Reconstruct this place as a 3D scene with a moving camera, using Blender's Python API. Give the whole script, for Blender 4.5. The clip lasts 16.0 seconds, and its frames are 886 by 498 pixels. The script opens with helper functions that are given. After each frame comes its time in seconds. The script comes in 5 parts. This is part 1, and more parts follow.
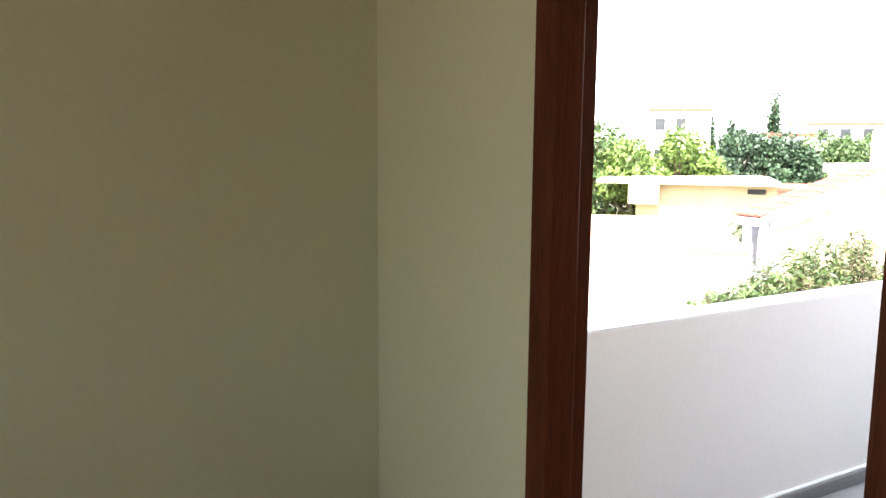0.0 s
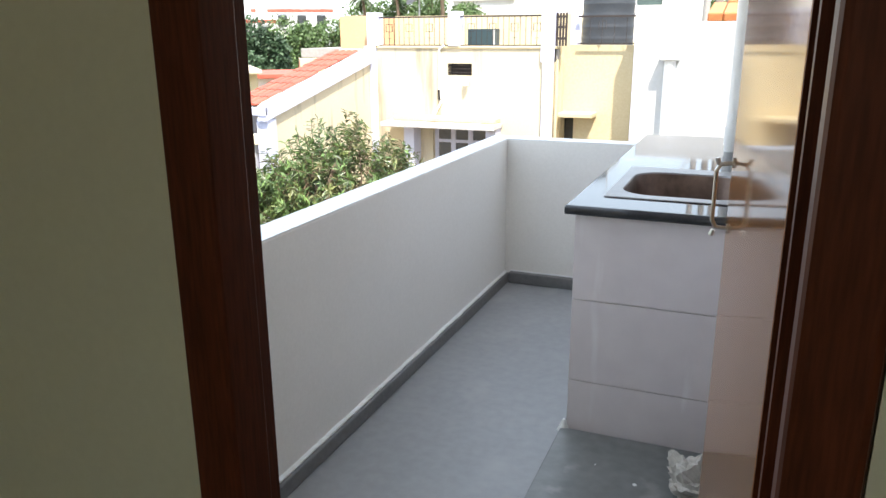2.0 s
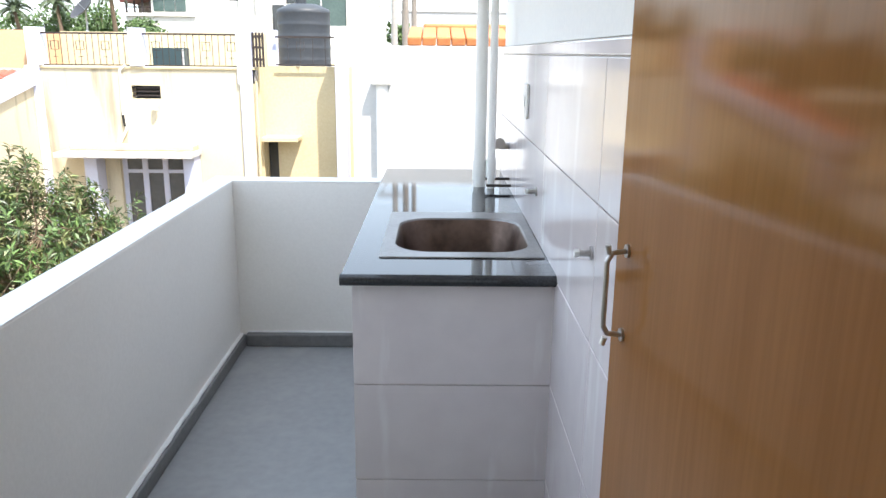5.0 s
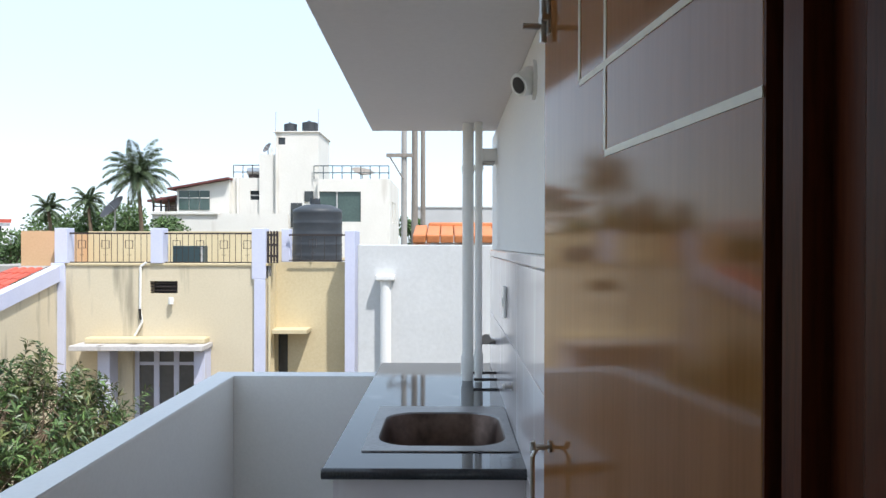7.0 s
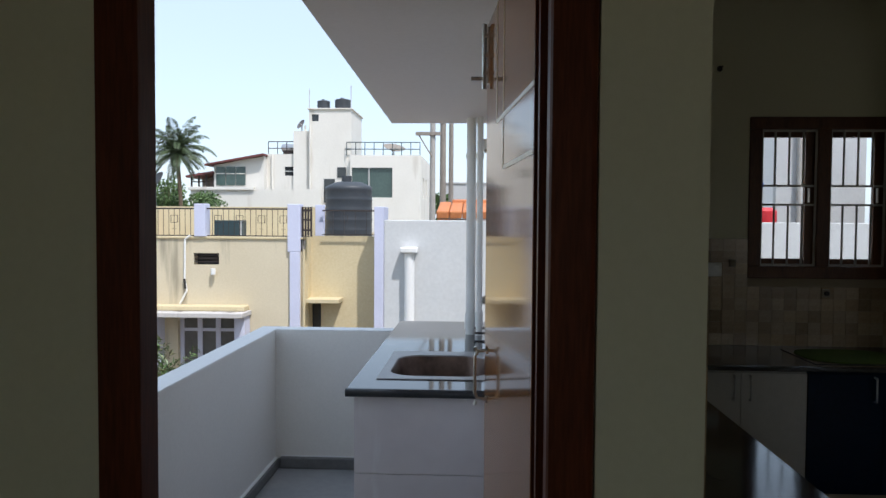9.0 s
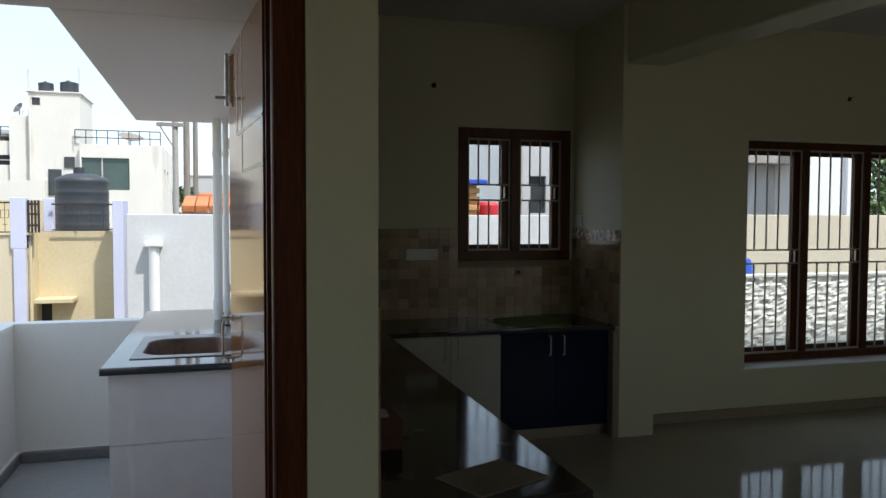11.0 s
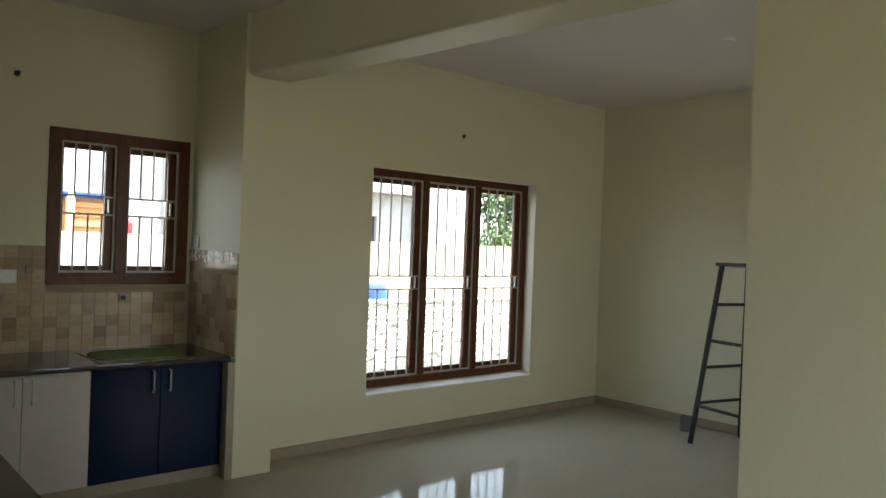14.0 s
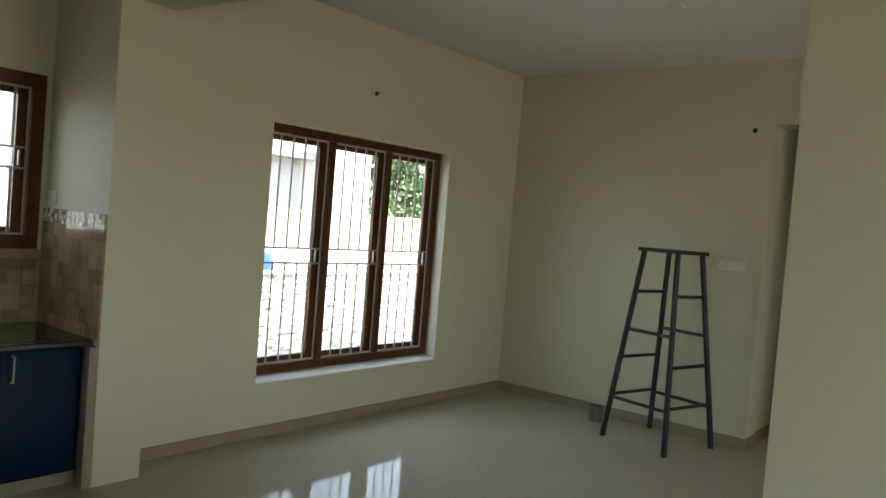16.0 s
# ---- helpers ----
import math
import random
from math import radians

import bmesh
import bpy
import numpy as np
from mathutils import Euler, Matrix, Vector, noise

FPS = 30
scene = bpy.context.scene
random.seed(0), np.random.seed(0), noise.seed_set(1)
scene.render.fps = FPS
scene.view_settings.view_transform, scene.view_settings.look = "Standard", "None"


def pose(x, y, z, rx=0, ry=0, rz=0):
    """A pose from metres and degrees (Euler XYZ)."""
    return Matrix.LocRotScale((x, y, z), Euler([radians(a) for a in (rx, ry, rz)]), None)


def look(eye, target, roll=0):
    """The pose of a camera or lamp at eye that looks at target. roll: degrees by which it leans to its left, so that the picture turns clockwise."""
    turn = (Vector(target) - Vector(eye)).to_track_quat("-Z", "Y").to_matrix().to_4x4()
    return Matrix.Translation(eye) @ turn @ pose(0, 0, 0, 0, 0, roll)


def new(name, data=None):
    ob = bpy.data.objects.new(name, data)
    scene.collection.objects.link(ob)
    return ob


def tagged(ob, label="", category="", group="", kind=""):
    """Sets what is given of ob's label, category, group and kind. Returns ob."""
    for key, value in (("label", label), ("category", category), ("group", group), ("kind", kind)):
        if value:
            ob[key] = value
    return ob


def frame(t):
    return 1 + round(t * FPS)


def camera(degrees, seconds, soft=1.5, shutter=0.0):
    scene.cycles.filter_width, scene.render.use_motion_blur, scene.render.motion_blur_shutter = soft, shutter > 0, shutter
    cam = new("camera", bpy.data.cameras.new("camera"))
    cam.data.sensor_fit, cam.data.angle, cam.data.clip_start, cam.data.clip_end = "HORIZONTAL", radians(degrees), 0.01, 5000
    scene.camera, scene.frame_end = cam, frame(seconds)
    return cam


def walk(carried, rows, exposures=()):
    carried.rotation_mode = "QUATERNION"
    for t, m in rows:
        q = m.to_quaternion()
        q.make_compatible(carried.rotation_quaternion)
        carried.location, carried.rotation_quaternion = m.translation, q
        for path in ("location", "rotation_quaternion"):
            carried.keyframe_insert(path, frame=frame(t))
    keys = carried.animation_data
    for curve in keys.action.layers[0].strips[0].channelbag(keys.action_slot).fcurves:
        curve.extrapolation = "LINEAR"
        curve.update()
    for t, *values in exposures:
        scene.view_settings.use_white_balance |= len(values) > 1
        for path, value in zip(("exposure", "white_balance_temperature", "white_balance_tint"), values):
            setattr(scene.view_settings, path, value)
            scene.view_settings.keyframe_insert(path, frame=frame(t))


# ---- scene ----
cam = camera(60.9, 16.0)
PATH = [
    (0, (0.093, -0.051, 1.442), (-1.633, 0.922, 1.168), 0.4),
    (0.2, (0.011, -0.044, 1.473), (-1.65, 1.028, 1.175), -0.1),
    (0.5, (-0.085, -0.05, 1.501), (-1.655, 1.143, 1.169), -0.1),
    (1, (-0.183, -0.128, 1.477), (-1.6, 1.24, 1.124), 0.5),
    (1.5, (-0.374, -0.05, 1.431), (-1.468, 1.566, 0.993), 0.4),
    (2, (-0.513, 0.148, 1.427), (-1.246, 1.925, 0.876), -0.3),
    (2.5, (-0.595, 0.299, 1.401), (-1.122, 2.124, 0.776), -0.6),
    (3, (-0.718, 0.46, 1.399), (-1.002, 2.305, 0.681), 0.5),
    (3.2, (-0.78, 0.506, 1.397), (-0.965, 2.352, 0.65), 0.9),
    (5.3, (-0.858, 0.695, 1.484), (-0.836, 2.661, 1.113), 0.6),
    (5.5, (-0.859, 0.707, 1.497), (-0.846, 2.689, 1.232), 0.5),
    (6, (-0.856, 0.666, 1.526), (-0.837, 2.664, 1.434), 0.5),
    (6.5, (-0.819, 0.593, 1.531), (-0.789, 2.592, 1.5), 0.4),
    (7, (-0.735, 0.449, 1.533), (-0.749, 2.449, 1.521), 0.1),
    (7.5, (-0.662, 0.279, 1.526), (-0.793, 2.274, 1.475), 0.3),
    (8, (-0.627, 0.065, 1.531), (-0.778, 2.059, 1.464), 0.7),
    (8.2, (-0.613, 0.004, 1.532), (-0.751, 1.998, 1.464), 0.6),
    (10.3, (-0.535, -0.822, 1.536), (-0.465, 1.175, 1.445), 0.4),
    (10.5, (-0.546, -0.852, 1.53), (-0.348, 1.136, 1.441), 0.4),
    (11, (-0.556, -0.931, 1.529), (-0.009, 0.991, 1.439), 0.2),
    (11.5, (-0.521, -0.963, 1.528), (0.285, 0.866, 1.442), 0.2),
    (12, (-0.491, -0.964, 1.554), (0.561, 0.736, 1.478), 0.7),
    (12.5, (-0.437, -0.94, 1.56), (0.795, 0.634, 1.503), 1.2),
    (13, (-0.356, -0.862, 1.52), (0.971, 0.634, 1.496), 1.5),
    (13.5, (-0.248, -0.811, 1.513), (1.066, 0.696, 1.504), 1.7),
    (14, (-0.159, -0.749, 1.517), (1.161, 0.754, 1.51), 2.1),
    (14.5, (-0.111, -0.576, 1.526), (1.253, 0.886, 1.515), 3.1),
    (15, (-0.065, -0.386, 1.544), (1.386, 0.99, 1.55), 3.7),
    (15.5, (-0.02, -0.287, 1.527), (1.497, 1.017, 1.512), 4.5),
    (16, (0.106, -0.13, 1.535), (1.654, 1.135, 1.463), 4.7),
]

walk(cam, [(t, look(*p)) for t, *p in PATH],
     exposures=[(0.0, 3.7, 6950, 16), (0.5, 3.1, 6850, 14), (1.5, 2.45, 6800, 13), (2.5, 2.5, 6950, 12), (3.2, 2.5, 6950, 12), (5.3, 2.45, 6650, 12),
                (6.0, 2.1, 6600, 12), (7.0, 1.45, 6300, 11), (8.2, 1.15, 6200, 12.5), (10.3, 1.35, 6350, 11), (11.0, 1.45, 6400, 10), (12.0, 2.68, 6950, 10),
                (13.0, 3.3, 6850, 9), (14.5, 3.6, 6850, 9), (16.0, 3.6, 6750, 9)])


# ---- light ----
SUN_AZ, SUN_EL = radians(142), radians(60)
world = bpy.data.worlds.new("world")
scene.world = world
world.use_nodes = True
wn = world.node_tree
sky = wn.nodes.new("ShaderNodeTexSky")
sky.sky_type = "NISHITA"
sky.sun_disc = False
sky.sun_elevation, sky.sun_rotation = SUN_EL, SUN_AZ
sky.air_density, sky.dust_density, sky.ozone_density = 1.0, 1.0, 1.0
# a thin, even veil of high cloud over the clear sky
veil = wn.nodes.new("ShaderNodeMixRGB")
veil.inputs[0].default_value = 0.78
veil.inputs[2].default_value = (2.1, 2.5, 2.85, 1)
wn.links.new(sky.outputs[0], veil.inputs[1])
wn.links.new(veil.outputs[0], wn.nodes["Background"].inputs[0])
wn.nodes["Background"].inputs[1].default_value = 0.15

sun_data = bpy.data.lights.new("sun", "SUN")
sun_data.energy, sun_data.angle, sun_data.color = 1.9, radians(2.0), (1.0, 0.96, 0.9)
sun = new("sun", sun_data)
sd = Vector((math.sin(SUN_AZ) * math.cos(SUN_EL), math.cos(SUN_AZ) * math.cos(SUN_EL), math.sin(SUN_EL)))
sun.matrix_world = look(sd * 30, (0, 0, 0))



# fill lamps for daylight in two added, shaded openings of the unseen rear wall
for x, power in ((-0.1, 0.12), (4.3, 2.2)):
    ad = bpy.data.lights.new("rear_fill", "AREA")
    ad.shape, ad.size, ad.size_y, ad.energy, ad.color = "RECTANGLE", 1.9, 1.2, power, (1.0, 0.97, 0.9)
    new("rear_fill", ad).matrix_world = look((x, -4.05, 1.5), (x, 0, 1.3))


# fill lamp for daylight from an assumed, unseen side window behind the walker
ad = bpy.data.lights.new("side_fill", "AREA")
ad.shape, ad.size, ad.size_y, ad.energy, ad.color = "RECTANGLE", 1.7, 1.2, 0.72, (1.0, 0.96, 0.9)
new("side_fill", ad).matrix_world = look((-2.05, -2.3, 1.5), (0, -2.3, 1.4))


# ---- materials ----
def mat(name, c1, c2=None, rough=0.6, metal=0.0, big=1.2, fine=40.0, bump=0.15, mix=0.5, stretch=(1, 1, 1), coat=0.0, spec=0.5,
        stain=None, stain_scale=0.6, stain_at=0.62, island=0.0, per_object=0.0, dist=0.004, streak=(3, 3, 0.45), tones=()):
    """Two scales of colour noise, a fine relief, and optional stains and variation from piece to piece."""
    m = bpy.data.materials.new(name)
    m.use_nodes = True
    nt = m.node_tree
    n, l = nt.nodes, nt.links
    b = n["Principled BSDF"]
    b.inputs["Roughness"].default_value = rough
    b.inputs["Metallic"].default_value = metal
    b.inputs["Coat Weight"].default_value = coat
    b.inputs["Coat Roughness"].default_value = 0.04
    b.inputs["Specular IOR Level"].default_value = spec
    c2 = c2 or tuple(v * 0.88 for v in c1)
    tc = n.new("ShaderNodeTexCoord")
    mp = n.new("ShaderNodeMapping")
    mp.inputs["Scale"].default_value = stretch
    l.new(tc.outputs["Object"], mp.inputs[0])
    n1, n2 = n.new("ShaderNodeTexNoise"), n.new("ShaderNodeTexNoise")
    for k, sc in ((n1, big), (n2, fine)):
        k.inputs["Scale"].default_value = sc
        k.inputs["Detail"].default_value = 5
        l.new(mp.outputs[0], k.inputs["Vector"])
    a = n.new("ShaderNodeMath")
    a.operation = "MULTIPLY_ADD"
    a.inputs[1].default_value = mix
    l.new(n2.outputs[0], a.inputs[0])
    a2 = n.new("ShaderNodeMath")
    a2.operation = "MULTIPLY_ADD"
    a2.inputs[1].default_value = 1 - mix
    l.new(n1.outputs[0], a2.inputs[0])
    a2.inputs[2].default_value = 0
    l.new(a2.outputs[0], a.inputs[2])
    rp = n.new("ShaderNodeValToRGB")
    rp.color_ramp.elements[0].position, rp.color_ramp.elements[1].position = 0.36, 0.64
    rp.color_ramp.elements[0].color, rp.color_ramp.elements[1].color = (*c2, 1), (*c1, 1)
    l.new(a.outputs[0], rp.inputs[0])
    out = rp.outputs[0]
    if stain:
        ns = n.new("ShaderNodeTexNoise")
        ns.inputs["Scale"].default_value = stain_scale
        ns.inputs["Detail"].default_value = 8
        ms = n.new("ShaderNodeMapping")
        ms.inputs["Scale"].default_value = streak
        l.new(tc.outputs["Object"], ms.inputs[0])
        l.new(ms.outputs[0], ns.inputs["Vector"])
        rs = n.new("ShaderNodeValToRGB")
        rs.color_ramp.elements[0].position, rs.color_ramp.elements[1].position = stain_at, stain_at + 0.14
        l.new(ns.outputs[0], rs.inputs[0])
        mx = n.new("ShaderNodeMixRGB")
        mx.inputs[2].default_value = (*stain, 1)
        l.new(rs.outputs[0], mx.inputs[0])
        l.new(out, mx.inputs[1])
        out = mx.outputs[0]
    if island or per_object:
        hs = n.new("ShaderNodeHueSaturation")
        mr = n.new("ShaderNodeMapRange")
        k = island or per_object
        mr.inputs[3].default_value, mr.inputs[4].default_value = 1 - k, 1 + k
        if island:
            src = n.new("ShaderNodeNewGeometry").outputs["Random Per Island"]
        else:
            src = n.new("ShaderNodeObjectInfo").outputs["Random"]
        l.new(src, mr.inputs[0])
        l.new(mr.outputs[0], hs.inputs["Value"])
        l.new(out, hs.inputs["Color"])
        out = hs.outputs[0]
    if tones:
        pick = n.new("ShaderNodeValToRGB")
        pick.color_ramp.interpolation = "CONSTANT"
        for i, tone in enumerate(tones):
            e = pick.color_ramp.elements[i] if i < 2 else pick.color_ramp.elements.new(i / len(tones))
            e.position, e.color = i / len(tones), (*tone, 1)
        scatter = n.new("ShaderNodeTexWhiteNoise")
        scatter.noise_dimensions = "1D"
        l.new(src, scatter.inputs["W"])
        l.new(scatter.outputs["Value"], pick.inputs[0])
        mt = n.new("ShaderNodeMixRGB")
        mt.blend_type = "MULTIPLY"
        mt.inputs[0].default_value = 1.0
        l.new(out, mt.inputs[1])
        l.new(pick.outputs[0], mt.inputs[2])
        out = mt.outputs[0]
    l.new(out, b.inputs["Base Color"])
    if bump:
        bp = n.new("ShaderNodeBump")
        bp.inputs["Strength"].default_value, bp.inputs["Distance"].default_value = bump, dist
        l.new(n2.outputs[0], bp.inputs["Height"])
        l.new(bp.outputs[0], b.inputs["Normal"])
    return m


def glass_mat(name, tint, rough=0.0):
    m = bpy.data.materials.new(name)
    m.use_nodes = True
    b = m.node_tree.nodes["Principled BSDF"]
    b.inputs["Base Color"].default_value = (*tint, 1)
    b.inputs["Roughness"].default_value = rough
    b.inputs["Transmission Weight"].default_value = 1.0
    b.inputs["IOR"].default_value = 1.05
    return m


M_PAINT = mat("cream_wall_paint", (0.63, 0.61, 0.44), (0.6, 0.58, 0.415), rough=0.5, big=0.8, fine=60, bump=0.06)
M_CEIL = mat("white_ceiling_paint", (0.76, 0.72, 0.73), (0.72, 0.68, 0.69), rough=0.8, big=0.7, fine=50, bump=0.05)
M_BALC = mat("off_white_parapet_paint", (0.8, 0.775, 0.73), (0.75, 0.725, 0.68), rough=0.65, big=1.4, fine=70, bump=0.12)
M_WHITE = mat("white_exterior_paint", (0.8, 0.8, 0.79), (0.75, 0.75, 0.75), rough=0.7, big=1.5, fine=50, bump=0.2)
# paler than the wall paint: daylight on the reveal is put into the colour
M_REVEAL = mat("cream_white_daylit_reveal", (0.78, 0.75, 0.64), (0.73, 0.7, 0.59), rough=0.6, big=1.5, fine=50, bump=0.1)
M_FLOOR = mat("polished_vitrified_tile", (0.45, 0.42, 0.345), (0.41, 0.38, 0.31), rough=0.075, big=1.5, fine=25, bump=0.0, spec=0.13)
M_SKIRT = mat("beige_skirting_tile", (0.34, 0.29, 0.21), (0.3, 0.25, 0.18), rough=0.2, big=4, fine=30, bump=0.02)
M_CEMENT = mat("grey_cement_floor", (0.31, 0.315, 0.32), (0.26, 0.265, 0.27), rough=0.42, big=1.6, fine=22, bump=0.1,
               stain=(0.33, 0.33, 0.33), stain_scale=1.1, stain_at=0.6)
M_DARKCEM = mat("darker_cement_patch", (0.2, 0.205, 0.2), (0.14, 0.145, 0.14), rough=0.35, big=2.2, fine=18, bump=0.1,
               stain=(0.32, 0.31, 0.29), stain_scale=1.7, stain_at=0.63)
M_CSKIRT = mat("grey_cement_skirting", (0.17, 0.17, 0.17), (0.13, 0.13, 0.13), rough=0.55, big=5, fine=40)
M_GRANITE = mat("black_granite", (0.05, 0.052, 0.058), (0.02, 0.021, 0.024), rough=0.055, big=9, fine=220, bump=0.0, mix=0.7, spec=0.45,
                stain=(0.22, 0.23, 0.25), stain_scale=1.6, stain_at=0.6)
M_KGRAN = mat("dark_kitchen_granite", (0.06, 0.055, 0.053), (0.025, 0.022, 0.021), rough=0.1, big=8, fine=240, bump=0.0, mix=0.7, spec=0.45,
              stain=(0.13, 0.12, 0.11), stain_scale=1.8, stain_at=0.58, streak=(3, 3, 3))
M_TILEW = mat("white_marble_tile", (0.72, 0.66, 0.66), (0.66, 0.6, 0.61), rough=0.12, big=2.4, fine=9, bump=0.0, spec=0.6,
              stain=(0.82, 0.8, 0.8), stain_scale=2.4, stain_at=0.58, per_object=0.02)
M_KGROUT = mat("beige_tile_grout", (0.34, 0.27, 0.18), rough=0.8, fine=90)
M_GROUT = mat("white_tile_grout", (0.7, 0.66, 0.63), rough=0.8, fine=90)
M_TILEK = mat("mottled_beige_wall_tile", (0.46, 0.365, 0.25), (0.36, 0.27, 0.17), rough=0.22, big=14, fine=60, bump=0.02, per_object=0.12,
              tones=((1.0, 0.98, 0.95), (0.62, 0.55, 0.47), (0.86, 0.78, 0.66), (0.75, 0.68, 0.6), (0.95, 0.9, 0.8)))
M_TILEKI = mat("mottled_beige_wall_tile_joined", (0.46, 0.365, 0.25), (0.36, 0.27, 0.17), rough=0.16, big=7, fine=60, bump=0.02, island=0.12,
               tones=((1.0, 0.98, 0.95), (0.62, 0.55, 0.47), (0.86, 0.78, 0.66), (0.75, 0.68, 0.6), (0.95, 0.9, 0.8)))
M_MOSAIC = mat("glossy_stone_mosaic", (0.75, 0.7, 0.6), (0.3, 0.18, 0.1), rough=0.08, big=22, fine=60, bump=0.05, island=0.7)
M_TEAK = mat("polished_teak_frame", (0.12, 0.033, 0.014), (0.06, 0.017, 0.007), spec=0.1, rough=0.42, big=2.2, fine=30, bump=0.05, stretch=(6, 6, 0.5), coat=0.0)
M_WIN = mat("brown_window_timber", (0.13, 0.05, 0.02), (0.07, 0.025, 0.011), spec=0.2, rough=0.35, big=3, fine=30, bump=0.06, stretch=(5, 5, 0.6))
M_LEAF = mat("honey_veneer_door", (0.29, 0.128, 0.043), (0.248, 0.105, 0.034), rough=0.085, big=2.0, fine=16, bump=0, stretch=(7, 7, 0.35), coat=0.0, spec=0.22, mix=0.45)
M_INLAY = mat("cream_inlay_strip", (0.75, 0.7, 0.55), rough=0.3, bump=0)
M_STEEL = mat("brushed_steel", (0.62, 0.61, 0.6), (0.5, 0.49, 0.48), rough=0.28, metal=1.0, fine=120, bump=0.03)
M_FLANGE = mat("dull_steel_flange", (0.26, 0.25, 0.25), (0.17, 0.165, 0.165), rough=0.34, metal=1.0, big=6, fine=60, bump=0.02)
M_SINK = mat("tarnished_steel_sink", (0.17, 0.115, 0.09), (0.07, 0.045, 0.035), rough=0.4, metal=0.75, big=7, fine=30, bump=0.05, mix=0.35)
M_PVC = mat("white_pvc", (0.85, 0.84, 0.81), (0.8, 0.79, 0.76), rough=0.35, big=3, fine=20, bump=0.02)
M_PLASTIC = mat("white_plastic", (0.8, 0.8, 0.78), rough=0.3, bump=0)
M_DARK = mat("dark_recess", (0.02, 0.018, 0.016), rough=0.7, bump=0)
M_GRILLE = mat("white_grille_steel", (0.5, 0.46, 0.42), (0.4, 0.36, 0.32), rough=0.45, fine=80, bump=0.03)
M_GLASS = glass_mat("clear_glass", (0.97, 0.98, 0.98))
M_BLUE = mat("navy_laminate", (0.005, 0.015, 0.04), (0.004, 0.011, 0.03), spec=0.08, rough=0.2, big=3, fine=40, bump=0.0, stain=(0.012, 0.022, 0.045), stain_scale=2.5, stain_at=0.66)
M_CABW = mat("white_laminate", (0.52, 0.49, 0.45), (0.48, 0.45, 0.41), rough=0.25, big=2, fine=30, bump=0.0)
M_LADDER = mat("paint_spotted_grey_steel", (0.032, 0.039, 0.045), (0.018, 0.021, 0.025), rough=0.45, metal=0.3, big=6, fine=45, bump=0.15,
               stain=(0.35, 0.36, 0.36), stain_scale=5, stain_at=0.66)
M_CLOTH = mat("white_crumpled_sheet", (0.62, 0.59, 0.54), (0.45, 0.43, 0.39), rough=0.8, big=8, fine=60, bump=0.3)
M_GREEN = mat("green_sink_film", (0.1, 0.17, 0.015), (0.07, 0.12, 0.01), spec=0.2, rough=0.6, big=6, fine=40)
M_BROWN = mat("mottled_brown", (0.3, 0.26, 0.19), (0.2, 0.17, 0.12), rough=0.8, big=4, fine=50)
M_REDBOX = mat("brick_red_box", (0.16, 0.05, 0.025), (0.08, 0.025, 0.015), rough=0.6, big=9, fine=50)
# outside
M_YEL = mat("weathered_yellow_plaster", (0.63, 0.555, 0.41), (0.57, 0.495, 0.355), rough=0.85, big=0.9, fine=30, bump=0.3, stain=(0.34, 0.3, 0.22), stain_scale=0.9, stain_at=0.55, streak=(4, 4, 0.5))
M_YEL2 = mat("cream_yellow_plaster", (0.62, 0.53, 0.34), (0.55, 0.455, 0.28), rough=0.85, big=0.9, fine=30, bump=0.3, stain=(0.42, 0.35, 0.22), stain_scale=0.8, stain_at=0.6)
M_PEACH = mat("peach_plaster", (0.62, 0.4, 0.23), (0.56, 0.35, 0.19), rough=0.85, big=1, fine=30, bump=0.25)
M_LILAC = mat("pale_lilac_plaster", (0.58, 0.6, 0.74), (0.52, 0.54, 0.68), rough=0.8, big=1.5, fine=40, bump=0.2, stain=(0.5, 0.49, 0.5), stain_scale=1.2, stain_at=0.66)
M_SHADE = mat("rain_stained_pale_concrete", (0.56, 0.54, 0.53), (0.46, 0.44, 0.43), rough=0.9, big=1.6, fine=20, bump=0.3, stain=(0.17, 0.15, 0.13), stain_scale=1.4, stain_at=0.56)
M_STAINW = mat("stained_whitewash", (0.72, 0.7, 0.67), (0.66, 0.64, 0.6), rough=0.9, big=0.8, fine=20, bump=0.3, stain=(0.16, 0.15, 0.15), stain_scale=0.5, stain_at=0.58)
M_CREAMW = mat("sun_bleached_cream_plaster", (0.74, 0.715, 0.66), (0.68, 0.655, 0.6), rough=0.85, big=0.6, fine=14, bump=0.2, stain=(0.55, 0.51, 0.45), stain_scale=0.35, stain_at=0.58)
M_ROUGHW = mat("rough_white_wall", (0.6, 0.61, 0.62), (0.54, 0.55, 0.56), rough=0.9, big=2.2, fine=26, bump=0.2, dist=0.007)
M_BEIGEW = mat("beige_compound_wall", (0.6, 0.54, 0.42), (0.54, 0.48, 0.37), rough=0.9, big=1.2, fine=20, bump=0.3)
M_PEBBLE = mat("pebble_dash", (0.7, 0.7, 0.67), (0.57, 0.57, 0.55), rough=0.9, big=3, fine=32, bump=0.25, mix=0.85, dist=0.02)
M_REDT = mat("red_roof_tile", (0.52, 0.1, 0.06), (0.4, 0.07, 0.045), rough=0.6, big=3, fine=20, bump=0.2, per_object=0.12)
M_ORANGE = mat("orange_red_sheet_roof", (0.58, 0.21, 0.07), (0.44, 0.14, 0.05), rough=0.6, big=2, fine=20, bump=0.2)
M_TANK = mat("black_plastic_tank", (0.045, 0.052, 0.06), (0.035, 0.04, 0.047), rough=0.5, big=3, fine=30, bump=0.1)
M_IRON = mat("dark_iron", (0.035, 0.025, 0.022), rough=0.6, fine=60)
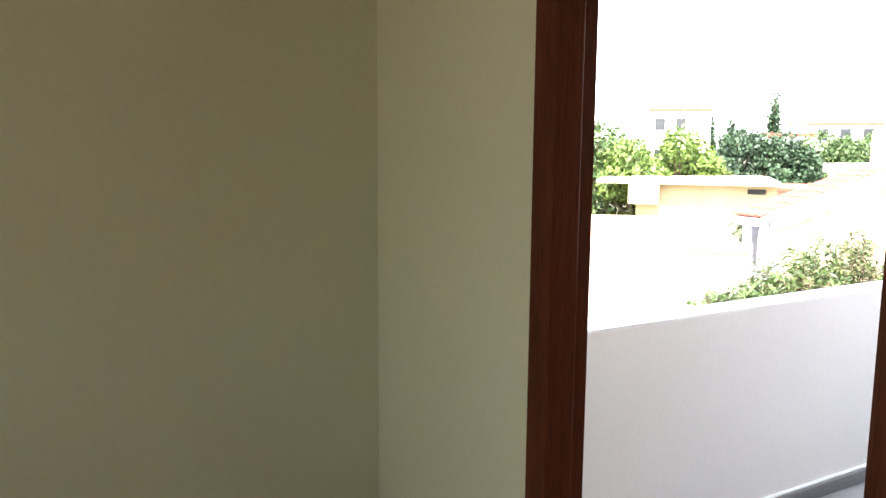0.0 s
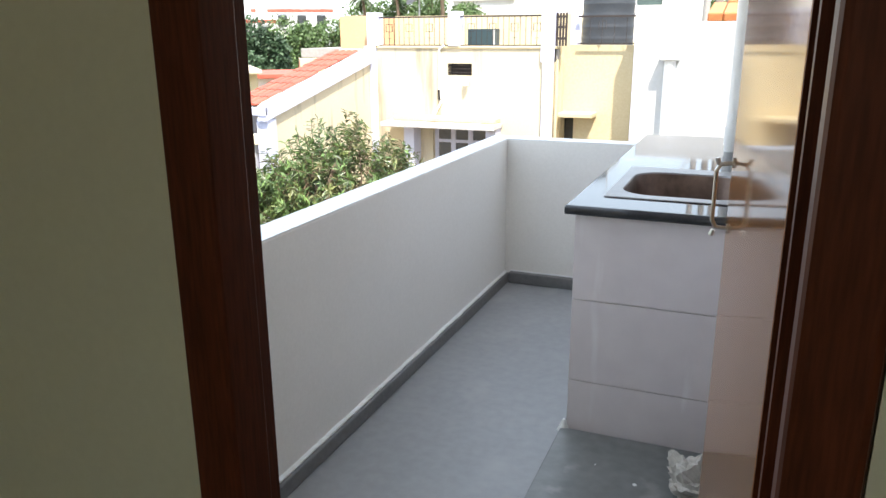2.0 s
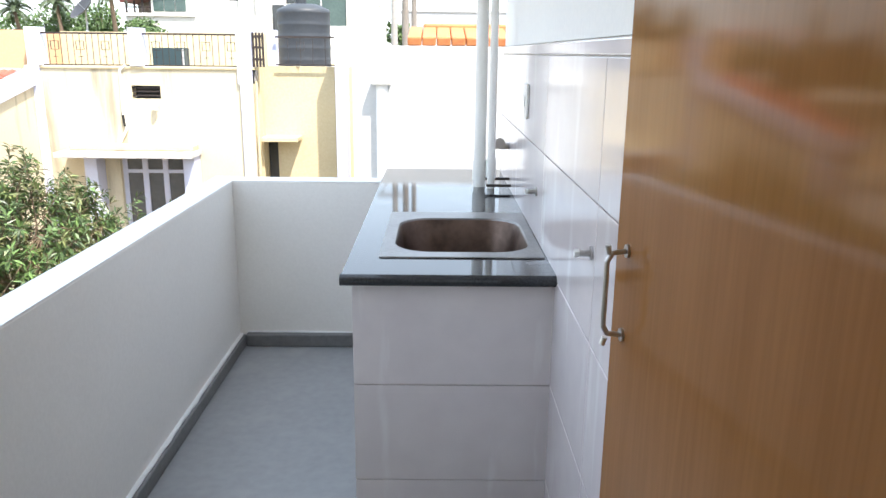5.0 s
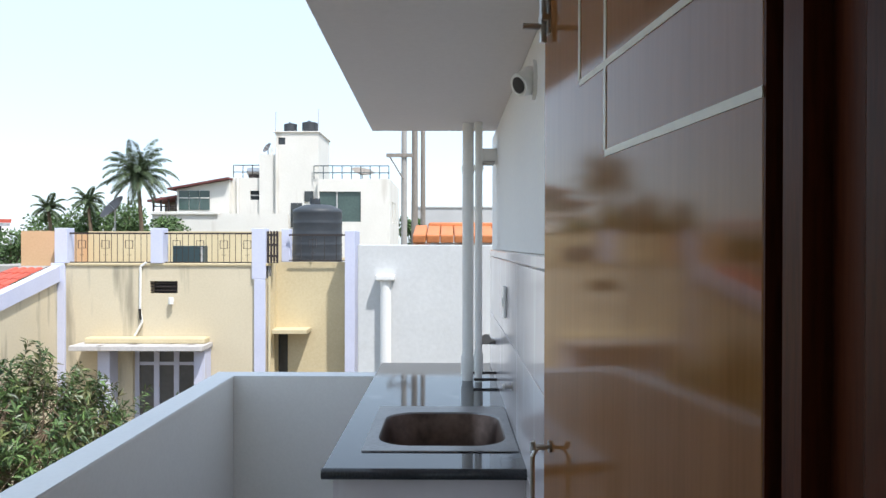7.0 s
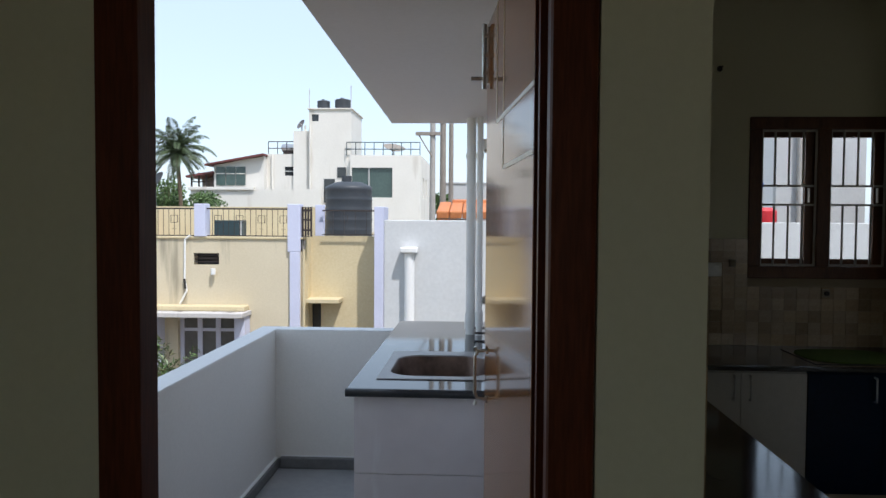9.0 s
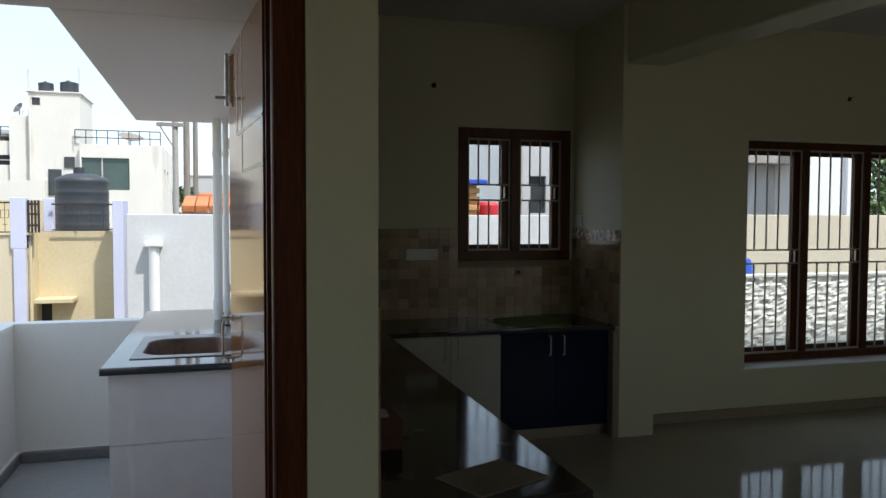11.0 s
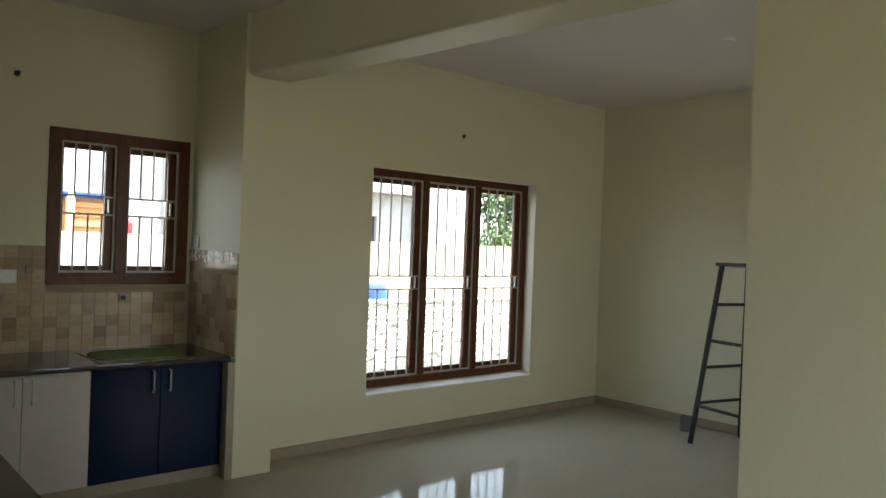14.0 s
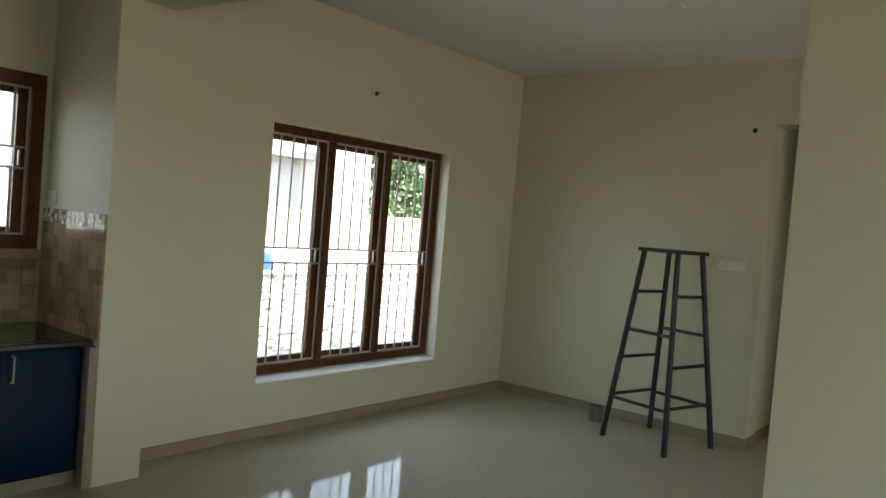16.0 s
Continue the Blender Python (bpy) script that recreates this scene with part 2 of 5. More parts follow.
M_ACF = mat("dark_teal_casing", (0.03, 0.065, 0.075), (0.025, 0.05, 0.06), rough=0.4, fine=30)
M_WGLASS = mat("dark_window_glass", (0.05, 0.055, 0.06), (0.035, 0.04, 0.042), rough=0.08, big=2, fine=10, bump=0.0)
M_WGREY = mat("dusty_grey_window_glass", (0.12, 0.12, 0.12), (0.09, 0.09, 0.09), rough=0.15, big=2, fine=10, bump=0.0)
M_WGREEN = mat("greenish_window_glass", (0.07, 0.11, 0.1), (0.05, 0.08, 0.075), rough=0.06, big=0.6, fine=10, bump=0.0)
M_CONC = mat("weathered_concrete", (0.4, 0.38, 0.35), (0.3, 0.28, 0.26), rough=0.9, big=2, fine=25, bump=0.3)
M_DISH = mat("dull_grey_dish", (0.16, 0.15, 0.15), (0.11, 0.1, 0.1), rough=0.6, big=2, fine=25)
M_DKRED = mat("dark_maroon_roof_sheet", (0.16, 0.045, 0.04), (0.11, 0.03, 0.028), rough=0.6, big=2, fine=20)
M_POLE = mat("weathered_pole_timber", (0.3, 0.265, 0.23), (0.2, 0.175, 0.15), rough=0.85, big=3, fine=20, stretch=(4, 4, 0.5))
M_BARK = mat("tree_bark", (0.2, 0.14, 0.09), (0.11, 0.08, 0.055), rough=0.9, big=5, fine=24, bump=0.6)
M_EARTH = mat("dusty_ground", (0.24, 0.19, 0.13), (0.16, 0.14, 0.09), rough=0.95, big=0.3, fine=6, bump=0.3)
M_LF1 = mat("glossy_bush_leaf", (0.125, 0.2, 0.06), (0.05, 0.09, 0.03), rough=0.4, big=2.5, fine=20, bump=0.0, island=0.5)
M_SHOOT = mat("pale_new_shoots", (0.15, 0.2, 0.06), (0.12, 0.1, 0.05), rough=0.45, big=1.6, fine=8, bump=0.0, island=0.4)
M_LF2 = mat("mid_green_leaf", (0.1, 0.17, 0.05), (0.05, 0.09, 0.03), rough=0.6, big=0.8, fine=6, bump=0.0, island=0.4)
M_LF3 = mat("bluish_green_leaf", (0.05, 0.1, 0.045), (0.03, 0.06, 0.03), rough=0.6, big=0.8, fine=6, bump=0.0, island=0.4)
M_LF5 = mat("light_green_leaf", (0.16, 0.25, 0.05), (0.09, 0.15, 0.035), rough=0.6, big=0.8, fine=6, bump=0.0, island=0.4)
M_LF4 = mat("palm_leaf", (0.08, 0.115, 0.05), (0.045, 0.065, 0.03), rough=0.5, big=1, fine=6, bump=0.0, island=0.35)
M_TARP = mat("blue_tarpaulin", (0.02, 0.08, 0.45), rough=0.5)
M_RED = mat("red_plastic", (0.6, 0.03, 0.04), rough=0.4)
M_OCHRE = mat("ochre_board_wall", (0.62, 0.33, 0.13), (0.5, 0.25, 0.1), rough=0.8, big=2, fine=20, stretch=(0.5, 0.5, 5))
M_GREYW = mat("light_grey_plaster", (0.5, 0.5, 0.5), (0.44, 0.44, 0.44), rough=0.85, big=0.8, fine=20, bump=0.3)


# ---- mesh helpers ----
def bbox(bm, x0, y0, z0, x1, y1, z1, bevel=0.0, m=None):
    r = bmesh.ops.create_cube(bm, size=1, matrix=Matrix.Translation(((x0 + x1) / 2, (y0 + y1) / 2, (z0 + z1) / 2)) @ Matrix.Diagonal((abs(x1 - x0), abs(y1 - y0), abs(z1 - z0), 1)))
    vs = r["verts"]
    if bevel:
        es = list({e for v in vs for e in v.link_edges})
        out = bmesh.ops.bevel(bm, geom=es, offset=bevel, segments=2, affect="EDGES", profile=0.5)
        vs = list({v for f in out["faces"] for v in f.verts} | {v for v in vs if v.is_valid})
    if m is not None:
        bmesh.ops.transform(bm, matrix=m, verts=vs)
    return bm


def rod(bm, p0, p1, r0, r1=None, seg=10):
    p0, p1 = Vector(p0), Vector(p1)
    r1 = r0 if r1 is None else r1
    d = p1 - p0
    q = d.to_track_quat("Z", "Y").to_matrix().to_4x4()
    bmesh.ops.create_cone(bm, cap_ends=True, segments=seg, radius1=r0, radius2=r1, depth=d.length, matrix=Matrix.Translation((p0 + p1) / 2) @ q)
    return bm


def box_bm(*a, **k):
    return bbox(bmesh.new(), *a, **k)


def rod_bm(*a, **k):
    return rod(bmesh.new(), *a, **k)


def wall_bm(axis, a0, a1, z0, z1, c0, c1, holes=()):
    """A wall slab along 'x' or 'y' from a0 to a1, between c0 and c1 across, with rectangular holes (a0, a1, z0, z1) through it."""
    bm = bmesh.new()
    xs = sorted({a0, a1, *[v for h in holes for v in h[:2] if a0 < v < a1]})
    zs = sorted({z0, z1, *[v for h in holes for v in h[2:] if z0 < v < z1]})
    def inside(i, j):
        if i < 0 or j < 0 or i >= len(xs) - 1 or j >= len(zs) - 1:
            return False
        x, z = (xs[i] + xs[i + 1]) / 2, (zs[j] + zs[j + 1]) / 2
        return not any(h[0] < x < h[1] and h[2] < z < h[3] for h in holes)
    put = {}
    def vert(a, c, z):
        key = (a, c, z)
        if key not in put:
            put[key] = bm.verts.new((a, c, z) if axis == "x" else (c, a, z))
        return put[key]
    for i in range(len(xs) - 1):
        for j in range(len(zs) - 1):
            if not inside(i, j):
                continue
            a, b, z, w = xs[i], xs[i + 1], zs[j], zs[j + 1]
            for c in (c0, c1):
                bm.faces.new([vert(a, c, z), vert(b, c, z), vert(b, c, w), vert(a, c, w)])
            if not inside(i - 1, j):
                bm.faces.new([vert(a, c0, z), vert(a, c1, z), vert(a, c1, w), vert(a, c0, w)])
            if not inside(i + 1, j):
                bm.faces.new([vert(b, c0, z), vert(b, c1, z), vert(b, c1, w), vert(b, c0, w)])
            if not inside(i, j - 1):
                bm.faces.new([vert(a, c0, z), vert(b, c0, z), vert(b, c1, z), vert(a, c1, z)])
            if not inside(i, j + 1):
                bm.faces.new([vert(a, c0, w), vert(b, c0, w), vert(b, c1, w), vert(a, c1, w)])
    bmesh.ops.recalc_face_normals(bm, faces=bm.faces)
    return bm


def mesh_of(name, bm, material, smooth=False):
    me = bpy.data.meshes.new(name)
    bm.to_mesh(me)
    bm.free()
    me.materials.append(material)
    if smooth:
        for p in me.polygons:
            p.use_smooth = True
        me.set_sharp_from_angle(angle=radians(40))
    return me


def structure(name, bm, material, label, category):
    return tagged(new(name, mesh_of(name, bm, material)), label, category, kind="structure")


def thing(name, base, label, category, group=""):
    e = new(name)
    e.empty_display_size = 0.1
    e.location = base
    return tagged(e, label, category, group)


def solo(name, bm, material, label, category, group="", smooth=False):
    return tagged(new(name, mesh_of(name, bm, material, smooth)), label, category, group)


def part(name, bm, material, parent, label="", smooth=False):
    ob = new(name, mesh_of(name, bm, material, smooth))
    ob.parent = parent
    if parent.parent is None:
        ob.matrix_parent_inverse = Matrix.Translation(-parent.location)
    return tagged(ob, label)


def piece(name, me, at, parent):
    ob = new(name, me)
    ob.parent = parent
    ob.location = at
    if parent.parent is None:
        ob.matrix_parent_inverse = Matrix.Translation(-parent.location)
    return ob


def lathe(bm, cx, cy, profile, seg=24):
    rings = []
    for r, z in profile:
        rings.append([bm.verts.new((cx + r * math.cos(2 * math.pi * i / seg), cy + r * math.sin(2 * math.pi * i / seg), z)) for i in range(seg)])
    for a, b in zip(rings, rings[1:]):
        for i in range(seg):
            bm.faces.new([a[i], a[(i + 1) % seg], b[(i + 1) % seg], b[i]])
    bm.faces.new(rings[0][::-1])
    bm.faces.new(rings[-1])
    return bm


def tube(bm, pts, r, seg=10):
    for a, b in zip(pts, pts[1:]):
        rod(bm, a, b, r, seg=seg)
    for p in pts[1:-1]:
        bmesh.ops.create_uvsphere(bm, u_segments=seg, v_segments=6, radius=r, matrix=Matrix.Translation(p))
    return bm


# ---- setting: rooms ----
H = 2.95
DW0, DW1 = 0.905, 1.02
BZ = -0.175
def l_plan(z0, z1, y1=4.6):
    bm = bmesh.new()
    bbox(bm, -2.2, -4.2, z0, 8.2, DW0, z1)
    bbox(bm, -0.46, DW0, z0, 8.2, y1, z1)
    return bm


floor = structure("floor", l_plan(-0.15, 0), M_FLOOR, "glossy beige vitrified tile floor", "floor")
structure("ceiling", l_plan(H, H + 0.15), M_CEIL, "plain white painted ceiling", "ceiling")
structure("wall_door", wall_bm("x", -2.01, -0.378, 0, H, DW0, DW1, [(-1.203, -0.378, -1, 2.16)]), M_PAINT, "cream painted wall around the balcony door", "wall")
structure("wall_door_pier", box_bm(-0.376, DW0, 0, -0.2, DW1, H), M_PAINT, "cream painted pier beside the door", "wall")
structure("wall_door_end", wall_bm("y", DW1 + 0.04, 5.12, BZ, H, -0.418, -0.2), M_PAINT, "cream painted wall between kitchen and balcony", "wall")
structure("wall_west", wall_bm("y", -4.0, DW1, 0, H, -2.2, -2.01, [(-3.2, -1.4, 0.85, 2.15)]), M_PAINT, "cream painted side wall with an assumed, unseen window opening", "wall")
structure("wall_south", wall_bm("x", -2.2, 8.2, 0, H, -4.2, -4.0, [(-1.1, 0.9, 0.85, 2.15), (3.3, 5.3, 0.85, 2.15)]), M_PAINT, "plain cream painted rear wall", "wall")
KW = (1.08, 1.98, 1.188, 2.178)
LW = (3.192, 5.032, 0.392, 2.108)
structure("wall_kitchen", wall_bm("x", -0.2, 2.3, 0, H, 4.415, 4.6, [KW]), M_PAINT, "cream kitchen wall with a window opening", "wall")
structure("wall_kitchen_side", wall_bm("y", 3.67, 4.415, 0, H, 2.015, 2.283), M_PAINT, "cream wall and column beside the kitchen", "wall")
structure("wall_living", wall_bm("x", 2.283, 6.02, 0, H, 3.895, 4.125, [(LW[0], LW[1], LW[2] - 0.03, LW[3])]), M_PAINT, "cream living room wall with window opening", "wall")
structure("wall_east", wall_bm("y", -4.0, 4.125, 0, H, 6.02, 6.25, [(0.45, 1.6, -1, 2.46)]), M_PAINT, "cream side wall with an opening to a passage", "wall")
structure("wall_passage", wall_bm("y", 0.0, 2.0, 0, H, 7.3, 7.5), M_PAINT, "cream wall of the passage", "wall")
structure("wall_passage_side", box_bm(6.25, 1.62, 0, 7.3, 1.8, H), M_PAINT, "cream side wall of the passage", "wall")
structure("wall_passage_end", box_bm(6.25, 0.2, 0, 7.3, 0.43, H), M_PAINT, "cream end wall of the passage", "wall")
structure("wall_pier", wall_bm("y", -4.0, 0.405, 0, H, 2.13, 2.33), M_PAINT, "cream wall pier beside the living room", "wall")
# unseen slab, added only to stop direct sun at the rear openings
structure("rear_sun_blocker", box_bm(-2.2, -6.4, 2.3, 8.2, -4.2, 2.45), M_BALC, "unseen plastered slab added to keep sun out of the rear openings", "slab")
def skew_beam(near, far, z0, z1, edge=0.02):
    """A beam between two cross lines (x0, x1, y)."""
    bm = bmesh.new()
    v = [[bm.verts.new((x, y, z)) for x, y in ((near[0], near[2]), (near[1], near[2]), (far[1], far[2]), (far[0], far[2]))] for z in (z0, z1)]
    bm.faces.new(v[0][::-1])
    bm.faces.new(v[1])
    for i in range(4):
        bm.faces.new([v[0][i], v[0][(i + 1) % 4], v[1][(i + 1) % 4], v[1][i]])
    es = [e for e in bm.edges if all(q.co.z < z0 + 0.01 for q in e.verts)]
    bmesh.ops.bevel(bm, geom=es, offset=edge, segments=3, affect="EDGES", profile=0.5)
    return bm


structure("beam", skew_beam((2.33, 2.62, 0.407), (2.045, 2.33, 3.668), 2.55, H - 0.002), M_PAINT, "cream painted ceiling beam over the column", "beam")
# unseen storey and bay, added and sized to keep sun off the parapet
structure("sun_block_storey", l_plan(H + 0.16, 4.4, 4.1), M_BALC, "unseen plastered storey added above the rooms to block the sun", "wall")
structure("sun_block_bay", box_bm(-1.08, DW0 + 0.01, 2.312, -0.465, 4.81, 4.4), M_BALC, "unseen plastered bay added to keep sun off the balcony", "wall")
structure("lower_storey", box_bm(-2.09, -4.19, -2.6, 8.19, 4.59, -0.31), M_BALC, "plastered storey below the rooms", "wall")

# baseboards
def baseboard(name, x0, y0, x1, y1):
    return structure(name, box_bm(x0, y0, 0, x1, y1, 0.078, 0.003), M_SKIRT, "beige tile baseboard", "baseboard")


baseboard("baseboard", 2.345, 3.883, 6.008, 3.895)
baseboard("baseboard", 6.008, 1.6, 6.02, 3.895)
baseboard("baseboard", 6.02, 1.588, 6.25, 1.6)
baseboard("baseboard", 6.25, 1.608, 7.3, 1.62)
baseboard("baseboard", -2.01, -4.0, -1.998, 0.9)

# ---- setting: balcony ----
bfloor = structure("balcony_floor", box_bm(-2.1, DW1, BZ - 0.12, -0.2, 5.12, BZ), M_CEMENT, "smooth grey cement balcony floor", "floor")
# slightly raised strip of darker mottled cement on the counter side
structure("floor_patch", box_bm(-1.14, DW1 + 0.02, BZ, -0.47, 2.95, BZ + 0.016, 0.005), M_DARKCEM, "darker cement patch below the sink counter", "floor")
structure("door_sill", box_bm(-1.2, DW0, BZ - 0.1, -0.46, DW1, -0.004), M_CEMENT, "grey cement door sill", "trim")
structure("parapet_side", box_bm(-2.095, DW1, BZ - 0.12, -1.965, 4.76, 0.773, 0.006), M_BALC, "off-white plastered balcony parapet", "parapet")
structure("parapet_end", box_bm(-2.095, 4.762, BZ - 0.12, -1.12, 4.9, 0.772, 0.006), M_BALC, "off-white plastered balcony end parapet", "parapet")
# same paint as the sides; whiter caps paint in the skylight on top
structure("parapet_lit_cap", box_bm(-2.094, DW1, 0.773, -1.966, 4.76, 0.777, 0.001), M_WHITE, "thin white cap that makes the parapet top look skylit", "trim")
structure("parapet_lit_cap", box_bm(-2.094, 4.762, 0.772, -1.125, 4.899, 0.777, 0.001), M_WHITE, "thin white cap that makes the parapet top look skylit", "trim")
def ragged_line(axis, a0, a1, c0, c1, z):
    """A thin smear of plaster with an uneven upper and lower edge, along 'x' or 'y'."""
    bm = bmesh.new()
    n = int((a1 - a0) / 0.03)
    rows = []
    for i in range(n + 1):
        a = a0 + (a1 - a0) * i / n
        up = 0.005 + 0.006 * max(0, noise.noise(Vector((a * 7, 2, 0)))) + 0.003 * noise.noise(Vector((a * 31, 5, 0)))
        out = c1 + (c0 - c1) * 0.35 * noise.noise(Vector((a * 11, 9, 1)))
        rows.append([bm.verts.new((c, a, h) if axis == "y" else (a, c, h)) for c, h in ((c0, z), (out, z), (out, z + up), (c0, z + up))])
    for p, q in zip(rows, rows[1:]):
        for k in range(4):
            bm.faces.new([p[k], p[(k + 1) % 4], q[(k + 1) % 4], q[k]])
    bm.faces.new(rows[0][::-1])
    bm.faces.new(rows[-1])
    bmesh.ops.recalc_face_normals(bm, faces=bm.faces)
    return bm


structure("plaster_line", ragged_line("y", DW1, 4.745, -1.966, -1.946, BZ + 0.068), M_WHITE, "ragged white plaster line above the skirting", "trim")
structure("plaster_line", ragged_line("x", -1.93, -1.122, 4.763, 4.752, BZ + 0.075), M_WHITE, "ragged white plaster line above the end skirting", "trim")
structure("balcony_skirting", box_bm(-1.965, DW1, BZ, -1.932, 4.745, BZ + 0.068, 0.008), M_CSKIRT, "grey cement skirting along the parapet", "baseboard")
structure("balcony_skirting", box_bm(-1.93, 4.715, BZ, -1.112, 4.762, BZ + 0.075, 0.008), M_CSKIRT, "grey cement skirting along the end parapet", "baseboard")
structure("balcony_wall_upper", box_bm(-0.463, 1.95, 1.505, -0.418, 5.12, 2.19), M_WHITE, "white painted balcony wall above the tiles", "wall")
structure("balcony_wall_skin", box_bm(-2.095, DW1, 0, -1.965, DW1 + 0.003, H), M_BALC, "off-white balcony wall beside the door", "wall")
structure("slab_soffit", skew_beam((-1.106, -0.462, 1.78), (-1.178, -0.462, 4.82), 2.19, 2.31, 0.004), M_CEIL, "white painted slab over the counter", "ceiling")
structure("slab_soffit_near", box_bm(-2.1, DW1 + 0.002, 2.19, -0.462, 1.779, 2.31, 0.004), M_CEIL, "white painted slab over the door", "ceiling")


# ---- door ----
def door_frame():
    d = thing("door_frame", (-0.8, 1.0, 0), "polished dark teak door frame of the balcony door", "door frame")
    for a, b, c in ((-1.203, -1.13, 1), (-0.456, -0.378, -1)):
        bm = bmesh.new()
        bbox(bm, a, 0.893, -0.005, b, 0.965, 2.16, 0.003 if c > 0 else 0.011)
        lo, hi = (a, b - 0.025) if c > 0 else (a + 0.016, b)
        bbox(bm, lo, 0.95, -0.005, hi, 1.018 if c > 0 else 1.06, 2.16)
        if c < 0:
            bbox(bm, -0.463, 1.03, -0.005, -0.378, 1.064, 2.16)
        part("jamb", bm, M_TEAK, d)
    bm = bmesh.new()
    bbox(bm, -1.13, 0.893, 2.1, -0.46, 0.965, 2.16, 0.006)
    bbox(bm, -1.146, 0.965, 2.112, -0.444, 1.005, 2.16, 0.003)
    part("head", bm, M_TEAK, d)
    for z in (0.28, 0.96, 1.8):
        bm = box_bm(-0.4435, 0.975, z, -0.4395, 1.03, z + 0.1)
        for k in range(3):
            rod(bm, (-0.446, 1.07, z + 0.004 + k * 0.033), (-0.446, 1.07, z + 0.03 + k * 0.033), 0.007)
        part("hinge", bm, M_STEEL, d, "worn steel butt hinge")
    return d


door_frame()


def balcony_door():
    """The open leaf, built along +y from its hinge and turned into place."""
    L, T = 0.812, 0.034
    hinge = Vector((-0.452, 1.09, 0))
    turn = Matrix.Translation(hinge) @ Matrix.Rotation(math.atan2(0.081, 0.8), 4, "Z")
    d = thing("balcony_door", hinge, "open glossy honey-brown veneer door with inlaid lines", "door")
    def add(name, bm, m, label="", parent=None):
        bmesh.ops.transform(bm, matrix=turn, verts=bm.verts)
        return part(name, bm, m, parent or d, label)
    add("leaf", box_bm(-T / 2, 0, -0.03, T / 2, L, 2.1, 0.002), M_LEAF)
    # dark strip added to paint the shade on the hinge edge
    add("hinge_edge_shade", box_bm(-T / 2 + 0.0005, -0.003, -0.03, T / 2 - 0.0005, 0.0, 2.1), M_TEAK, "dark strip standing in for shade on the hinge edge")
    f = -T / 2 - 0.0012
    w = 0.005
    def strip(y0, z0, y1, z1):
        add("inlay", box_bm(f, y0, z0, -T / 2 + 0.001, y1, z1), M_INLAY, "thin cream inlay strip")
    v1, v2 = 0.435, 0.568
    strip(0.0, 1.663 - w, v1, 1.663 + w)
    strip(v1 - w, 1.663 + w, v1 + w, 2.1)
    strip(0.0, 1.79 - w, v1 - w, 1.79 + w)
    strip(v1 + w, 1.79 - w, v2, 1.79 + w)
    strip(v2 - w, 1.79 + w, v2 + w, 2.1)
    bm = bmesh.new()
    hy, x = L - 0.055, -T / 2
    tube(bm, [(x, hy, 1.16), (x - 0.026, hy, 1.157), (x - 0.034, hy, 1.143), (x - 0.034, hy, 1.034), (x - 0.026, hy, 1.02), (x, hy, 1.017)], 0.0045)
    for z in (1.16, 1.017):
        rod(bm, (x - 0.004, hy, z), (x, hy, z), 0.011, seg=14)
        rod(bm, (x - 0.03, hy, z - 0.004), (x - 0.034, hy, z - 0.016 if z < 1.1 else z + 0.01), 0.005)
    add("handle", bm, M_STEEL, "chrome pull handle")
    bm = box_bm(x - 0.004, L - 0.05, 1.925, x, L - 0.02, 2.085)
    rod(bm, (x - 0.012, L - 0.035, 1.91), (x - 0.012, L - 0.035, 2.095), 0.007)
    for z in (1.955, 2.005, 2.06):
        bbox(bm, x - 0.018, L - 0.05, z - 0.006, x - 0.001, L - 0.02, z + 0.006, 0.002)
    rod(bm, (x - 0.012, L - 0.035, 1.94), (x - 0.05, L - 0.035, 1.94), 0.006)
    add("tower_bolt", bm, M_STEEL, "steel tower bolt at the door top")
    bm = box_bm(x - 0.004, L - 0.04, 0.1, x, L - 0.008, 0.31)
    rod(bm, (x - 0.011, L - 0.024, 0.02), (x - 0.011, L - 0.024, 0.29), 0.007)
    bbox(bm, x - 0.02, L - 0.042, 0.27, x - 0.001, L - 0.006, 0.3, 0.002)
    bbox(bm, x - 0.02, L - 0.042, 0.12, x - 0.001, L - 0.006, 0.15, 0.002)
    add("tower_bolt", bm, M_PLASTIC, "white enamelled bolt at the door foot")


balcony_door()


